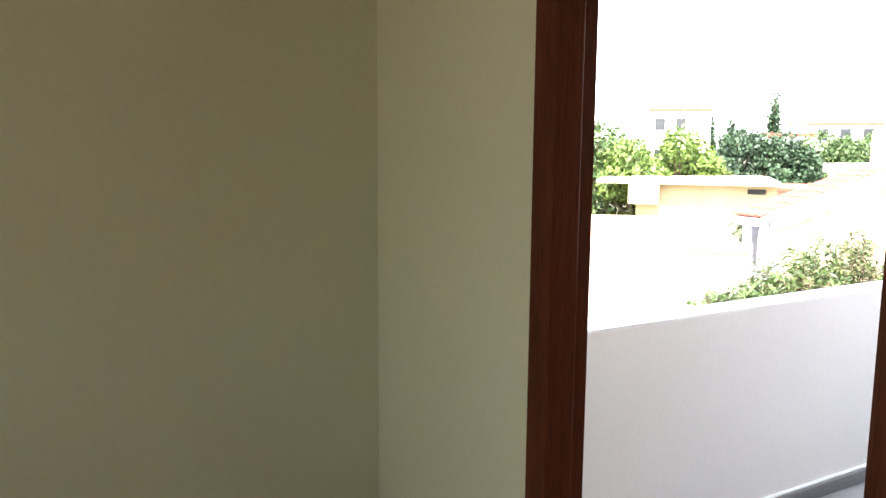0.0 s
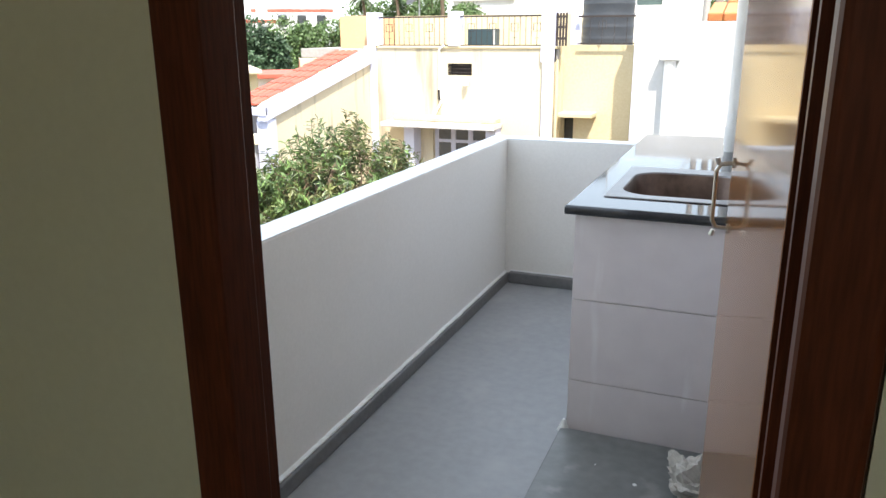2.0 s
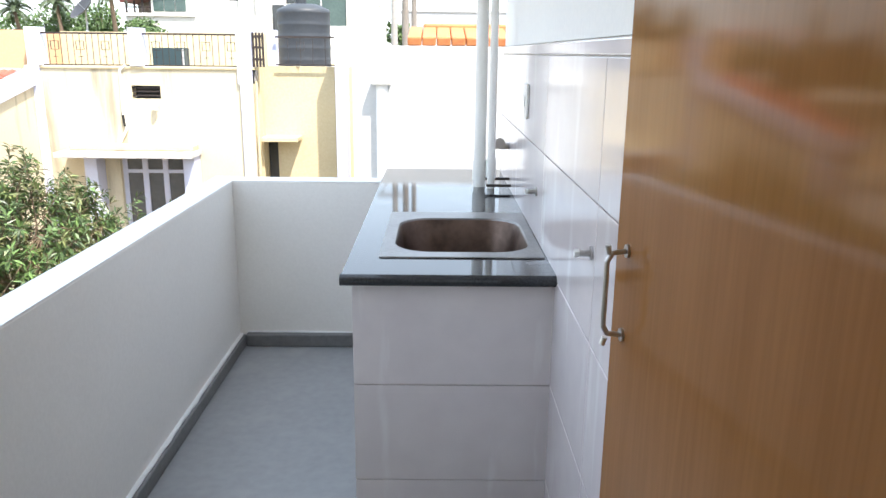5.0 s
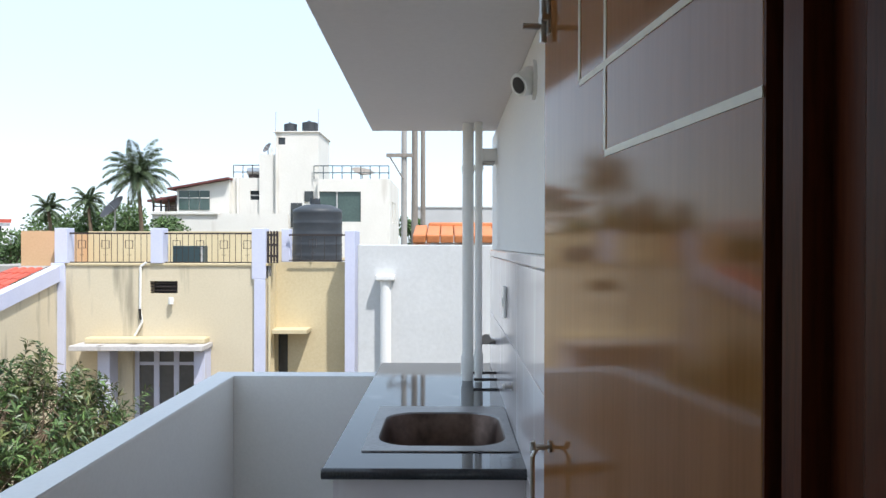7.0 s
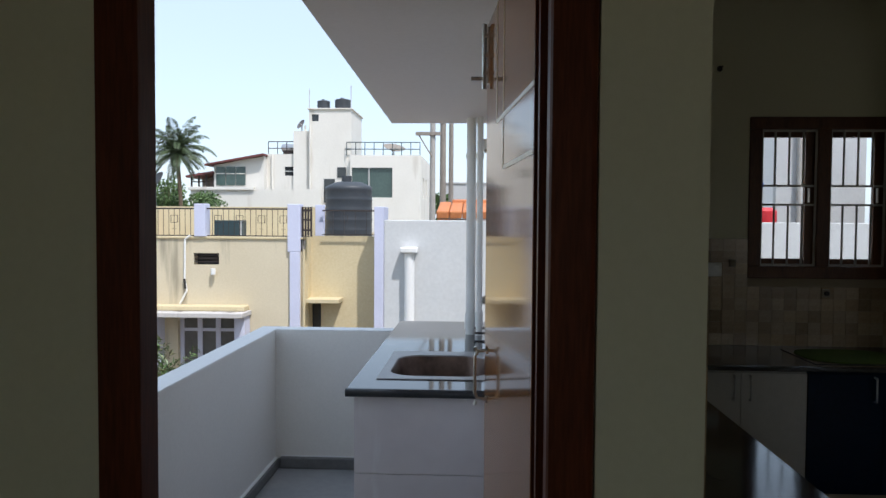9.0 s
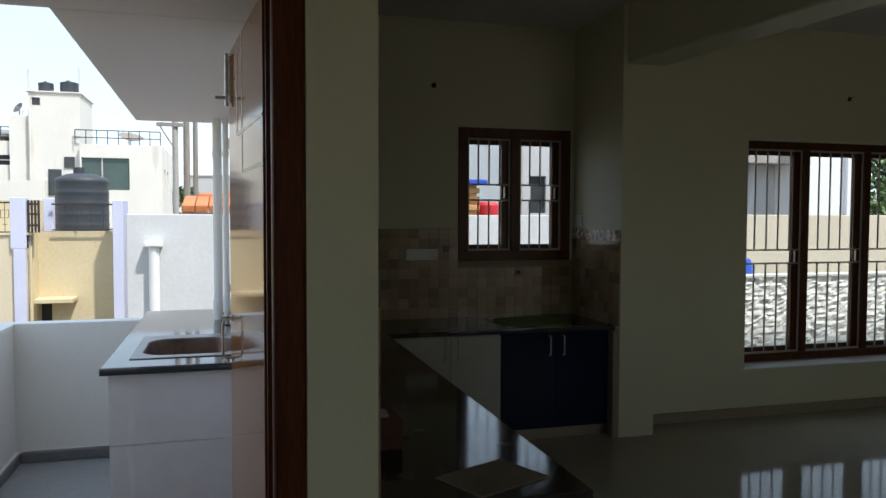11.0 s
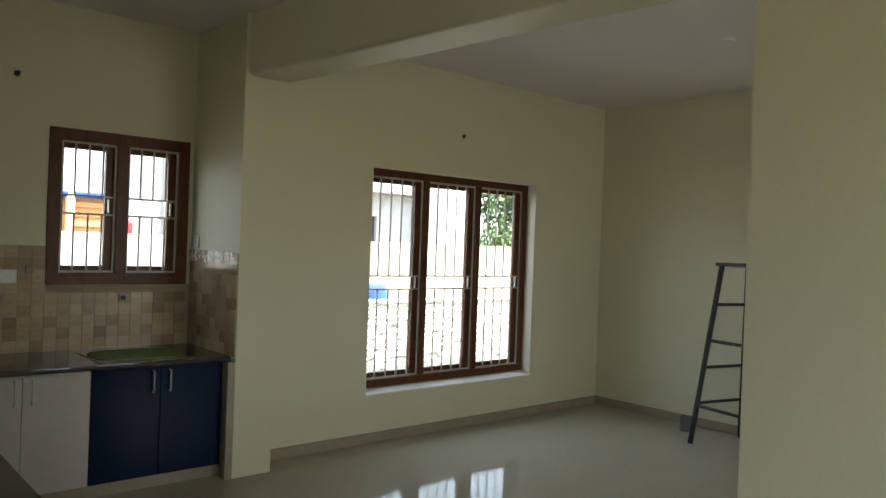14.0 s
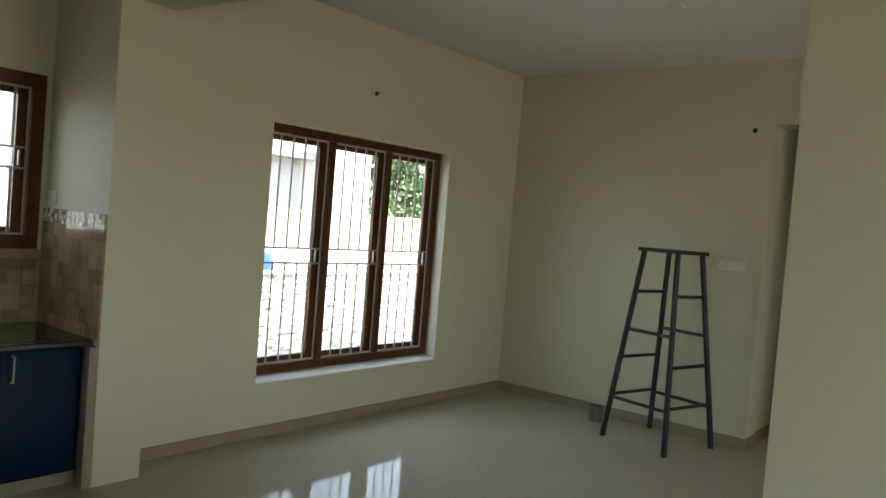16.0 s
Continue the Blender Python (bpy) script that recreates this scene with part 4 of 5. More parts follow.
def leaf_mesh(name, material, blobs, n, size, seed, droop=0.3, slim=0.3):
    """Many small folded leaves in lumpy clouds (centre, radii)."""
    r = np.random.default_rng(seed)
    vs, fs = [], []
    w = np.array([b[1][0] * b[1][1] * b[1][2] for b in blobs]) ** 0.67
    w = w / w.sum()
    pick = r.choice(len(blobs), n, p=w)
    for k in pick:
        c, rad = blobs[k]
        d = r.normal(size=3)
        d /= np.linalg.norm(d)
        p = np.array(c) + d * np.array(rad) * r.uniform(0.45, 1.08) ** 0.6
        a = d * 0.6 + r.normal(size=3) * 0.6
        a[2] -= droop
        a /= np.linalg.norm(a) + 1e-6
        side = np.cross(a, r.normal(size=3))
        side /= np.linalg.norm(side) + 1e-6
        up = np.cross(side, a)
        s = size * r.uniform(0.6, 1.3)
        i = len(vs)
        vs += [p, p + a * s * 0.5 + side * s * slim + up * s * 0.06, p + a * s, p + a * s * 0.5 - side * s * slim + up * s * 0.06]
        fs += [(i, i + 1, i + 2), (i, i + 2, i + 3)]
    me = bpy.data.meshes.new(name)
    me.from_pydata([tuple(map(float, q)) for q in vs], [], fs)
    me.materials.append(material)
    return me


def child_mesh(name, me, parent, label=""):
    ob = new(name, me)
    ob.parent = parent
    ob.matrix_parent_inverse = Matrix.Translation(-parent.location)
    return tagged(ob, label)


def tree(name, x, y, zb, zt, rx, material, n, size, seed, label, trunk=0.12, lumps=14, slim=0.3, low=0.35, group="", puff=(0.24, 0.42)):
    r = random.Random(seed)
    t = thing(name, (x, y, zb), label, "tree", group)
    h = zt - zb
    bm = bmesh.new()
    top = (x + r.uniform(-0.1, 0.1) * rx, y, zb + h * 0.62)
    rod(bm, (x, y, zb), top, trunk, trunk * 0.6, 8)
    blobs = []
    for i in range(lumps):
        a, u = r.uniform(0, 6.28), r.random() ** 0.6
        z = zb + h * r.uniform(low, 0.9)
        k = 1 - 0.6 * max(0, (z - zb) / h - 0.55) / 0.4
        c = (x + math.cos(a) * rx * u * 0.72 * k, y + math.sin(a) * rx * u * 0.72 * k, z)
        q = rx * r.uniform(*puff)
        blobs.append((c, (q, q, min(q * r.uniform(0.6, 0.95), max(0.05, zt - z)))))
        rod(bm, (x, y, zb + h * r.uniform(0.3, 0.55)), c, trunk * 0.35, trunk * 0.08, 5)
    part("trunk", bm, M_BARK, t)
    child_mesh("crown", leaf_mesh("crown", material, blobs, n, size, seed, slim=slim), t)
    return t


# garden trees beyond the parapet: upright twigs with whorls of narrow leaves
def twig_tree(x, y, zb, zt, rx, depth, twigs, leaves, size, seed, label, trunk):
    r = random.Random(seed)
    t = thing("garden_tree", (x, y, zb), label, "tree", "garden trees")
    bm = bmesh.new()
    fork = Vector((x, y, zb + (zt - zb) * 0.4))
    rod(bm, (x, y, zb), tuple(fork), trunk, trunk * 0.7, 8)
    limbs = []
    for i in range(14):
        a, u = i * 2.4, r.uniform(0.25, 0.75)
        e = Vector((x + math.cos(a) * rx * u, y + math.sin(a) * rx * u, zt - depth * r.uniform(0.3, 0.7)))
        rod(bm, tuple(fork), tuple(e), trunk * 0.4, trunk * 0.14, 6)
        limbs.append(e)
    sets = {"crown": ([], []), "young_foliage": ([], [])}
    for i in range(twigs):
        a, u = r.uniform(0, 6.283), math.sqrt(r.random())
        edge = math.sqrt(max(0.0, 1 - (u * 0.96) ** 2))
        lump = 1 + 0.35 * noise.noise(Vector((math.cos(a) * u * 2.2, math.sin(a) * u * 2.2, seed)))
        top = zt - depth + depth * edge * lump - 0.12
        b = Vector((x + math.cos(a) * rx * u, y + math.sin(a) * rx * u, top - depth * edge * r.random() ** 1.7 * 0.9 - 0.1))
        d = Vector((math.cos(a) * u * 0.8 + r.gauss(0, 0.35), math.sin(a) * u * 0.8 + r.gauss(0, 0.35), r.uniform(0.25, 1.2))).normalized()
        L = r.uniform(0.22, 0.5)
        near = min(limbs, key=lambda q: (q - b).length)
        if i % 3 == 0:
            rod(bm, tuple(near), tuple(b), trunk * 0.1, trunk * 0.07, 4)
        rod(bm, tuple(b), tuple(b + d * L), trunk * 0.07, trunk * 0.03, 4)
        vs, fs = sets["young_foliage" if r.random() < 0.24 else "crown"]
        for k in range(leaves):
            f = 0.15 + 0.85 * k / leaves
            p = b + d * L * f
            w = Vector((r.gauss(0, 1), r.gauss(0, 1), r.gauss(0, 1)))
            out = (w - d * w.dot(d)).normalized()
            q = (out + d * r.uniform(0.2, 0.9) + Vector((0, 0, -0.25))).normalized()
            side = q.cross(Vector((r.gauss(0, 0.4), r.gauss(0, 0.4), 1))).normalized()
            up = side.cross(q)
            s = size * r.uniform(0.65, 1.25)
            n = len(vs)
            vs += [p, p + q * s * 0.45 + side * s * 0.13 + up * s * 0.05, p + q * s - up * s * 0.1, p + q * s * 0.45 - side * s * 0.13 + up * s * 0.05]
            fs += [(n, n + 1, n + 2), (n, n + 2, n + 3)]
    part("trunk", bm, M_BARK, t)
    for name, (vs, fs) in sets.items():
        me = bpy.data.meshes.new(name)
        me.from_pydata([tuple(v) for v in vs], [], fs)
        me.materials.append(M_SHOOT if name == "young_foliage" else M_LF1)
        tagged(child_mesh(name, me, t), "pale yellow-green and reddish young leaves" if name == "young_foliage" else "", kind="stuff")
    return t


twig_tree(-5.55, 8.7, -2.6, 0.22, 1.0, 1.25, 380, 24, 0.115, 3, "leafy garden tree with glossy narrow leaves", 0.08)
twig_tree(-6.25, 8.3, -2.6, -0.32, 0.85, 0.8, 230, 24, 0.115, 5, "low leafy garden tree with glossy narrow leaves", 0.06)
twig_tree(-4.75, 9.3, -2.6, -0.2, 0.8, 0.8, 70, 17, 0.11, 8, "smaller sparse garden tree beside the house", 0.05)

HY = 14.07


def rail_panel(parent, x0, x1, y, z0, z1, step=0.105):
    bm = bmesh.new()
    bbox(bm, x0, y - 0.02, z1 - 0.03, x1, y + 0.02, z1)
    bbox(bm, x0, y - 0.012, z0, x1, y + 0.012, z0 + 0.02)
    n = max(2, int((x1 - x0) / step))
    bars = []
    for i in range(1, n):
        x = x0 + (x1 - x0) * i / n
        bars.append(x)
        if i % 4 == 2:
            for a, b, c, d in ((-0.07, 0.26, 0.07, 0.268), (-0.07, 0.4, 0.07, 0.408), (-0.07, 0.26, -0.062, 0.408), (0.062, 0.26, 0.07, 0.408), (-0.035, 0.14, 0.035, 0.148)):
                bbox(bm, x + a, y - 0.008, z0 + b, x + c, y + 0.008, z0 + d)
    rail = part("railing", bm, M_IRON, parent, "thin dark iron terrace railing")
    me = mesh_of("baluster", box_bm(-0.0045, -0.0045, z0, 0.0045, 0.0045, z1), M_IRON)
    for x in bars:
        piece("baluster", me, (x, y, 0), rail)


def yellow_house():
    h = thing("yellow_house", (-6, HY, -2.6), "weathered yellow house with lilac pillars and flat terrace", "house")
    part("wall", wall_bm("x", -7.68, -4.03, -2.6, 1.14, HY, HY + 0.25, [(-6.46, -5.28, -1.75, -0.34), (-6.14, -5.64, 0.635, 0.86)]), M_YEL, h, "yellow plaster wall streaked with rain stains")
    part("coping", box_bm(-7.7, HY - 0.03, 1.14, -4.0, HY + 0.3, 1.185, 0.008), M_YEL2, h)
    part("recess_wall", wall_bm("x", -4.03, -2.3, -2.6, 1.2, 14.55, 14.75, [(-3.93, -3.74, -2.6, -0.12)]), M_YEL2, h)
    part("return_wall", box_bm(-4.03, HY + 0.25, -2.6, -3.95, 14.55, 1.2), M_YEL2, h)
    part("terrace", box_bm(-9.5, HY + 0.1, 0.95, -4.0, 19.0, 1.13), M_CONC, h)
    part("terrace", box_bm(-4.0, 14.76, 0.95, -2.3, 19.0, 1.13), M_CONC, h)
    part("back_wall", box_bm(-9.5, 19.0, -2.6, -2.3, 19.2, 1.2), M_YEL2, h)
    part("side_wall", box_bm(-2.42, 14.75, -2.6, -2.2, 19.0, 1.1), M_YEL2, h)
    part("terrace_wall", box_bm(-8.38, 16.4, 1.13, -3.9, 16.6, 1.8), M_YEL2, h, "sunlit pale yellow terrace wall")
    for a, b, z0, z1, d in ((-7.85, -7.62, 1.186, 1.82, 0.28), (-7.92, -7.67, -2.6, 1.186, 0.2), (-6.11, -5.89, 1.186, 1.82, 0.28), (-4.28, -4.03, 0.9, 1.82, 0.28),
                         (-4.24, -4.04, -2.6, 0.9, 0.2), (-2.6, -2.42, -2.6, 1.78, 0.75)):
        part("pillar", box_bm(a, HY - 0.06, z0, b, HY - 0.06 + d, z1, 0.01), M_LILAC, h, "pale lilac pillar")
    part("pillar", box_bm(-3.86, 14.55, 1.2, -3.7, 14.75, 1.82, 0.01), M_LILAC, h, "pale lilac pillar")
    rail_panel(h, -7.62, -6.11, HY + 0.05, 1.19, 1.74)
    rail_panel(h, -5.89, -4.28, HY + 0.05, 1.19, 1.74)
    rail_panel(h, -3.7, -2.6, HY + 0.4, 1.22, 1.72, 0.2)
    bm = bmesh.new()
    for i in range(4):
        bbox(bm, -4.02 + i * 0.055, HY + 0.02, 1.19, -3.985 + i * 0.055, HY + 0.05, 1.77)
    for z in (1.3, 1.5, 1.68):
        bbox(bm, -4.02, HY + 0.015, z, -3.82, HY + 0.055, z + 0.04)
    part("lattice", bm, M_IRON, h, "dark brown timber lattice panel")
    # window
    w = part("window", wall_bm("x", -6.46, -5.28, -1.75, -0.34, HY + 0.1, HY + 0.17,
             [(-6.38 + i * 0.365, -6.38 + i * 0.365 + 0.27, a, b) for i in range(3) for a, b in ((-1.68, -0.68), (-0.62, -0.4))]), M_LILAC, h, "pale three-light window")
    for i in range(3):
        for a, b in ((-1.68, -0.68), (-0.62, -0.4)):
            part("pane", box_bm(-6.38 + i * 0.365, HY + 0.13, a, -6.11 + i * 0.365, HY + 0.14, b), M_WGREY, w)
    for a, b in ((-6.94, -6.72), (-5.23, -5.03)):
        part("fin", box_bm(a, HY - 0.35, -2.6, b, HY, -0.33, 0.01), M_LILAC, h, "pale lilac window fin")
    part("sunshade", box_bm(-7.33, HY - 0.6, -0.33, -5.0, HY, -0.24, 0.01), M_SHADE, h, "stained concrete sunshade over the window")
    part("sunshade_top", box_bm(-7.2, HY - 0.3, -0.24, -5.05, HY, -0.14, 0.02), M_YEL2, h)
    part("sunshade", box_bm(-3.95, 14.1, -0.1, -3.3, 14.55, -0.02, 0.01), M_YEL2, h, "small yellow concrete door shade")
    part("door", box_bm(-3.93, 14.63, -2.6, -3.74, 14.67, -0.12), M_WGLASS, h, "dark doorway")
    bm = bmesh.new()
    for z in (0.68, 0.75, 0.81):
        bbox(bm, -6.14, HY + 0.03, z, -5.64, HY + 0.05, z + 0.02)
    v = part("vent", box_bm(-6.14, HY + 0.2, 0.635, -5.64, HY + 0.22, 0.86), M_DARK, h, "dark louvred vent opening")
    part("louvre", bm, M_IRON, v)
    bm = bmesh.new()
    rod(bm, (-5.73, HY, 0.52), (-5.73, HY - 0.08, 0.52), 0.03)
    rod(bm, (-5.73, HY - 0.08, 0.57), (-5.73, HY - 0.08, 0.45), 0.045)
    part("porch_lamp", bm, M_PLASTIC, h, "small white outdoor lamp")
    bm = bmesh.new()
    tube(bm, [(-6.2, HY - 0.03, 1.2), (-6.3, HY - 0.03, 1.12), (-6.31, HY - 0.03, 0.35), (-6.27, HY - 0.03, 0.12), (-6.4, HY - 0.05, -0.13)], 0.022, 8)
    part("pipe", bm, M_PLASTIC, h, "white plastic pipe across the wall")
    rod_b = rod_bm((-6.313, HY - 0.04, 0.36), (-6.29, HY - 0.04, 0.16), 0.024)
    part("joint", rod_b, M_DARK, h, "black pipe joint")
    part("cable", rod_bm((-3.97, HY - 0.01, 0.95), (-3.97, HY - 0.01, -2.6), 0.025), M_YEL2, h)
    # wing with tiled roof
    part("wing_wall", wall_bm("y", 10.4, HY, -2.6, 0.1, -8.0, -7.8), M_YEL, h, "sunlit yellow gable wall")
    bm = bmesh.new()
    sl = (1.15 - 0.33) / (HY - 10.35)
    vs = [bm.verts.new(p) for p in ((-7.8, 10.4, 0.1), (-7.8, HY, 0.1), (-7.8, HY, 0.9), (-7.8, 10.4, 0.12), (-8.0, 10.4, 0.1), (-8.0, HY, 0.1), (-8.0, HY, 0.9), (-8.0, 10.4, 0.12))]
    for q in ((0, 1, 2, 3), (7, 6, 5, 4), (0, 4, 5, 1), (1, 5, 6, 2), (2, 6, 7, 3), (3, 7, 4, 0)):
        bm.faces.new([vs[i] for i in q])
    part("gable", bm, M_YEL, h)
    bm = bmesh.new()
    vs = [bm.verts.new((x, y, 0.33 + sl * (y - 10.35) + dz)) for x in (-7.74, -7.9) for y, dz in ((10.3, -0.24), (HY, -0.28), (HY, 0.0), (10.3, 0.0))]
    for q in ((0, 1, 2, 3), (7, 6, 5, 4), (0, 4, 5, 1), (1, 5, 6, 2), (2, 6, 7, 3), (3, 7, 4, 0)):
        bm.faces.new([vs[i] for i in q])
    part("bargeboard", bm, M_LILAC, h, "wide pale lilac bargeboard")
    part("fascia", box_bm(-8.4, 10.28, 0.17, -7.74, 10.34, 0.3, 0.008), M_LILAC, h)
    part("post", box_bm(-7.98, 10.36, -2.6, -7.76, 10.6, 0.1, 0.01), M_LILAC, h, "pale corner post")
    part("post", box_bm(-8.4, 10.5, -2.6, -8.2, 10.7, 0.2, 0.01), M_LILAC, h, "pale porch post")
    part("low_wall", box_bm(-9.6, 10.3, -2.6, -8.0, 10.45, -0.75), M_YEL2, h)
    roof = part("roof", box_bm(-8.4, 10.3, 0.24, -8.0, 10.35, 0.26), M_LILAC, h)
    bm = bmesh.new()
    vs = [bm.verts.new((x, y, 0.31 + sl * (y - 10.35))) for x, y in ((-8.4, 10.28), (-8.0, 10.28), (-8.0, HY), (-8.5, HY))]
    bm.faces.new(vs)
    part("roof_deck", bm, M_CONC, h)
    me = bpy.data.meshes.new("roof_tile")
    tb = bmesh.new()
    k, L = 6, 0.4
    ring = [(math.cos(math.pi * i / k) * 0.07, math.sin(math.pi * i / k) * 0.035) for i in range(k + 1)]
    a = [tb.verts.new((x, 0, z)) for x, z in ring]
    b = [tb.verts.new((x * 0.92, L, z * 0.9 - 0.01 + sl * L)) for x, z in ring]
    for i in range(k):
        tb.faces.new([a[i], a[i + 1], b[i + 1], b[i]])
    tb.faces.new(a[::-1])
    tb.to_mesh(me)
    me.materials.append(M_REDT)
    for i in range(9):
        for jx in range(4):
            y = 10.3 + i * 0.385
            piece("roof_tile", me, (-8.42 + jx * 0.142, y, 0.325 + sl * (y - 10.35) + 0.018), roof)
    part("upper_wall", box_bm(-8.6, HY + 0.2, 0.9, -7.85, HY + 0.5, 1.77), M_PEACH, h, "peach plaster upper wall")
    part("upper_wall", box_bm(-8.6, HY + 0.5, 0.9, -8.4, 17.5, 1.77), M_PEACH, h)


yellow_house()

ac = thing("air_conditioner", (-5.55, HY + 0.5, 1.13), "dark teal air conditioner unit on the terrace", "air conditioner")
part("casing", box_bm(-5.86, HY + 0.35, 1.14, -5.29, HY + 0.62, 1.5, 0.01), M_ACF, ac)
part("side", box_bm(-5.33, HY + 0.34, 1.16, -5.3, HY + 0.35, 1.48), M_GREYW, ac)


def water_tank(x, y, z, r, h, label, group=""):
    t = thing("water_tank", (x, y, z), label, "water tank", group)
    prof = [(r, z)]
    n = 5
    for i in range(n):
        a, b = z + h * 0.88 * i / n, z + h * 0.88 * (i + 1) / n
        prof += [(r, a + 0.01), (r, b - 0.06 * h), (r * 1.014, b - 0.045 * h), (r * 1.014, b - 0.025 * h), (r, b)]
    prof += [(r * 0.99, z + h * 0.885), (r * 0.96, z + h * 0.9), (r * 0.6, z + h * 0.965), (r * 0.5, z + h * 0.975), (0.001, z + h * 0.98)]
    part("shell", lathe(bmesh.new(), x, y, prof, 28), M_TANK, t, smooth=True)
    part("lid", rod_bm((x - r * 0.1, y, z + h * 0.96), (x - r * 0.1, y, z + h * 1.08), r * 0.22, seg=16), M_TANK, t)
    return t


water_tank(-3.42, 15.9, 1.13, 0.5, 1.24, "large ribbed black water tank on the terrace")

# white wall with capped pipe
w = structure("compound_wall", box_bm(-1.75, 8.9, -2.6, 5.6, 9.1, 1.53, 0.01), M_ROUGHW, "rough white plastered compound wall", "wall")
structure("compound_wall_beige", box_bm(5.6, 8.9, -2.6, 26, 9.1, 1.55, 0.01), M_BEIGEW, "beige plastered compound wall", "wall")
wp = thing("wall_pipe", (-1.43, 8.84, -2.6), "white pipe with a flat cap on the compound wall", "pipe")
part("shaft", rod_bm((-1.43, 8.83, -2.6), (-1.43, 8.83, 1.13), 0.062, seg=16), M_WHITE, wp, smooth=True)
part("cap", box_bm(-1.54, 8.74, 1.13, -1.33, 8.9, 1.2, 0.015), M_WHITE, wp)
# low rough wall below the living room window
bm = bmesh.new()
nx, nz = 260, 60
grid = [[bm.verts.new((2.6 + 12 * i / nx, 6.0 + 0.03 * noise.noise(Vector((i * 0.55, j * 0.55, 3))) + 0.022 * noise.noise(Vector((i * 1.3, j * 1.3, 9))), -0.6 + 1.47 * j / nz)) for j in range(nz + 1)] for i in range(nx + 1)]
for i in range(nx):
    for jj in range(nz):
        bm.faces.new([grid[i][jj], grid[i + 1][jj], grid[i + 1][jj + 1], grid[i][jj + 1]])
bbox(bm, 2.6, 6.05, -2.6, 14.6, 6.2, 0.885)
bbox(bm, 2.6, 5.98, 0.865, 14.6, 6.05, 0.888)
structure("low_wall", bm, M_PEBBLE, "low rough pebble-dashed wall", "wall")
bl = thing("blue_barrel", (5.85, 7.6, -2.6), "bright blue plastic barrel behind the low wall", "barrel")
part("stand", box_bm(5.6, 7.35, -2.6, 6.1, 7.85, 0.25), M_CONC, bl)
part("drum", lathe(bmesh.new(), 5.85, 7.6, [(0.24, 0.25), (0.26, 0.4), (0.27, 0.6), (0.26, 0.88), (0.22, 0.97)], 20), M_TARP, bl, smooth=True)

# buildings seen through the room windows
o = thing("tarp_shed", (2.6, 13, -2.6), "ochre boarded shed with a blue tarpaulin roof", "shed")
part("wall", box_bm(0.6, 12.6, -2.6, 3.95, 14.5, 2.1), M_OCHRE, o)
for z in (1.62, 1.78, 1.94):
    part("board", box_bm(0.55, 12.56, z, 4.0, 12.6, z + 0.1, 0.01), M_OCHRE, o)
part("tarpaulin", box_bm(0.5, 12.4, 2.1, 4.1, 14.7, 2.2, 0.02), M_TARP, o)
part("post", rod_bm((3.35, 12.45, -2.6), (3.35, 12.45, 2.3), 0.07), M_YEL2, o)
rt = thing("red_tank", (4.2, 12.8, -2.6), "red plastic tank on a block stand", "tank")
part("stand", box_bm(3.98, 12.6, -2.6, 4.5, 13.1, 1.45), M_CONC, rt)
part("drum", lathe(bmesh.new(), 4.24, 12.85, [(0.22, 1.45), (0.24, 1.5), (0.24, 1.72), (0.18, 1.78)], 18), M_RED, rt, smooth=True)
g = thing("grey_house", (9, 15, -2.6), "light grey house with a dark roof overhang", "house")
part("wall", wall_bm("x", 9.6, 12.2, -2.6, 2.9, 14.5, 14.7, [(10.4, 11.0, 1.2, 2.2)]), M_GREYW, g)
part("window", box_bm(10.4, 14.6, 1.2, 11.0, 14.62, 2.2), M_WGLASS, g)
part("side_wall", box_bm(9.6, 14.7, -2.6, 9.8, 19, 2.9), M_GREYW, g)
part("roof", box_bm(9.2, 13.9, 2.75, 12.15, 19, 2.95, 0.02), M_CONC, g, "dark concrete roof overhang")
g = thing("white_house", (12.8, 14, -2.6), "plain white house with a corner pillar", "house")
part("wall", box_bm(12.2, 13.4, -2.6, 13.3, 19, 3.6), M_WHITE, g)
part("pillar", box_bm(13.2, 13.3, -2.6, 13.45, 13.6, 3.6, 0.01), M_WHITE, g)
part("roof", box_bm(12.1, 13.2, 3.6, 13.6, 19, 3.75, 0.01), M_CONC, g)
g = thing("pale_house", (9, 22, -2.6), "pale grey two-storey house", "house")
part("wall", wall_bm("x", 7.2, 9.5, -2.6, 5.0, 20, 20.2, [(8.1, 8.6, 1.6, 2.7)]), M_GREYW, g)
part("window", box_bm(8.1, 20.1, 1.6, 8.6, 20.12, 2.7), M_WGLASS, g)
part("side_wall", box_bm(7.2, 20.2, -2.6, 7.4, 26, 5.0), M_WHITE, g)
part("pipe", rod_bm((7.75, 19.9, -2.6), (7.75, 19.9, 5.0), 0.06), M_CONC, g)
part("roof", box_bm(7.0, 19.8, 5.0, 9.7, 26, 5.15), M_CONC, g)
tree("roadside_tree", 18.0, 17, -2.6, 4.6, 2.4, M_LF2, 5000, 0.22, 21, "green roadside tree behind the compound wall", 0.18, 22)

# orange roofed building
o = thing("orange_roof_house", (0, 13, -2.6), "low building with an orange-red sheet roof", "house")
part("wall", box_bm(-1.0, 11.6, -2.6, 0.5, 16, 1.55), M_GREYW, o)
lr = part("lower_roof", box_bm(-1.25, 11.6, 1.5, 0.55, 11.66, 1.55), M_ORANGE, o)
me = mesh_of("roof_sheet", box_bm(0, 11.3, 1.55, 0.19, 12.4, 1.67, 0.02, m=Matrix.Translation((0, 11.3, 1.6)) @ Matrix.Rotation(radians(9), 4, "X") @ Matrix.Translation((0, -11.3, -1.6))), M_ORANGE)
for i in range(9):
    piece("roof_sheet", me, (-1.25 + i * 0.2, 0, 0), lr)
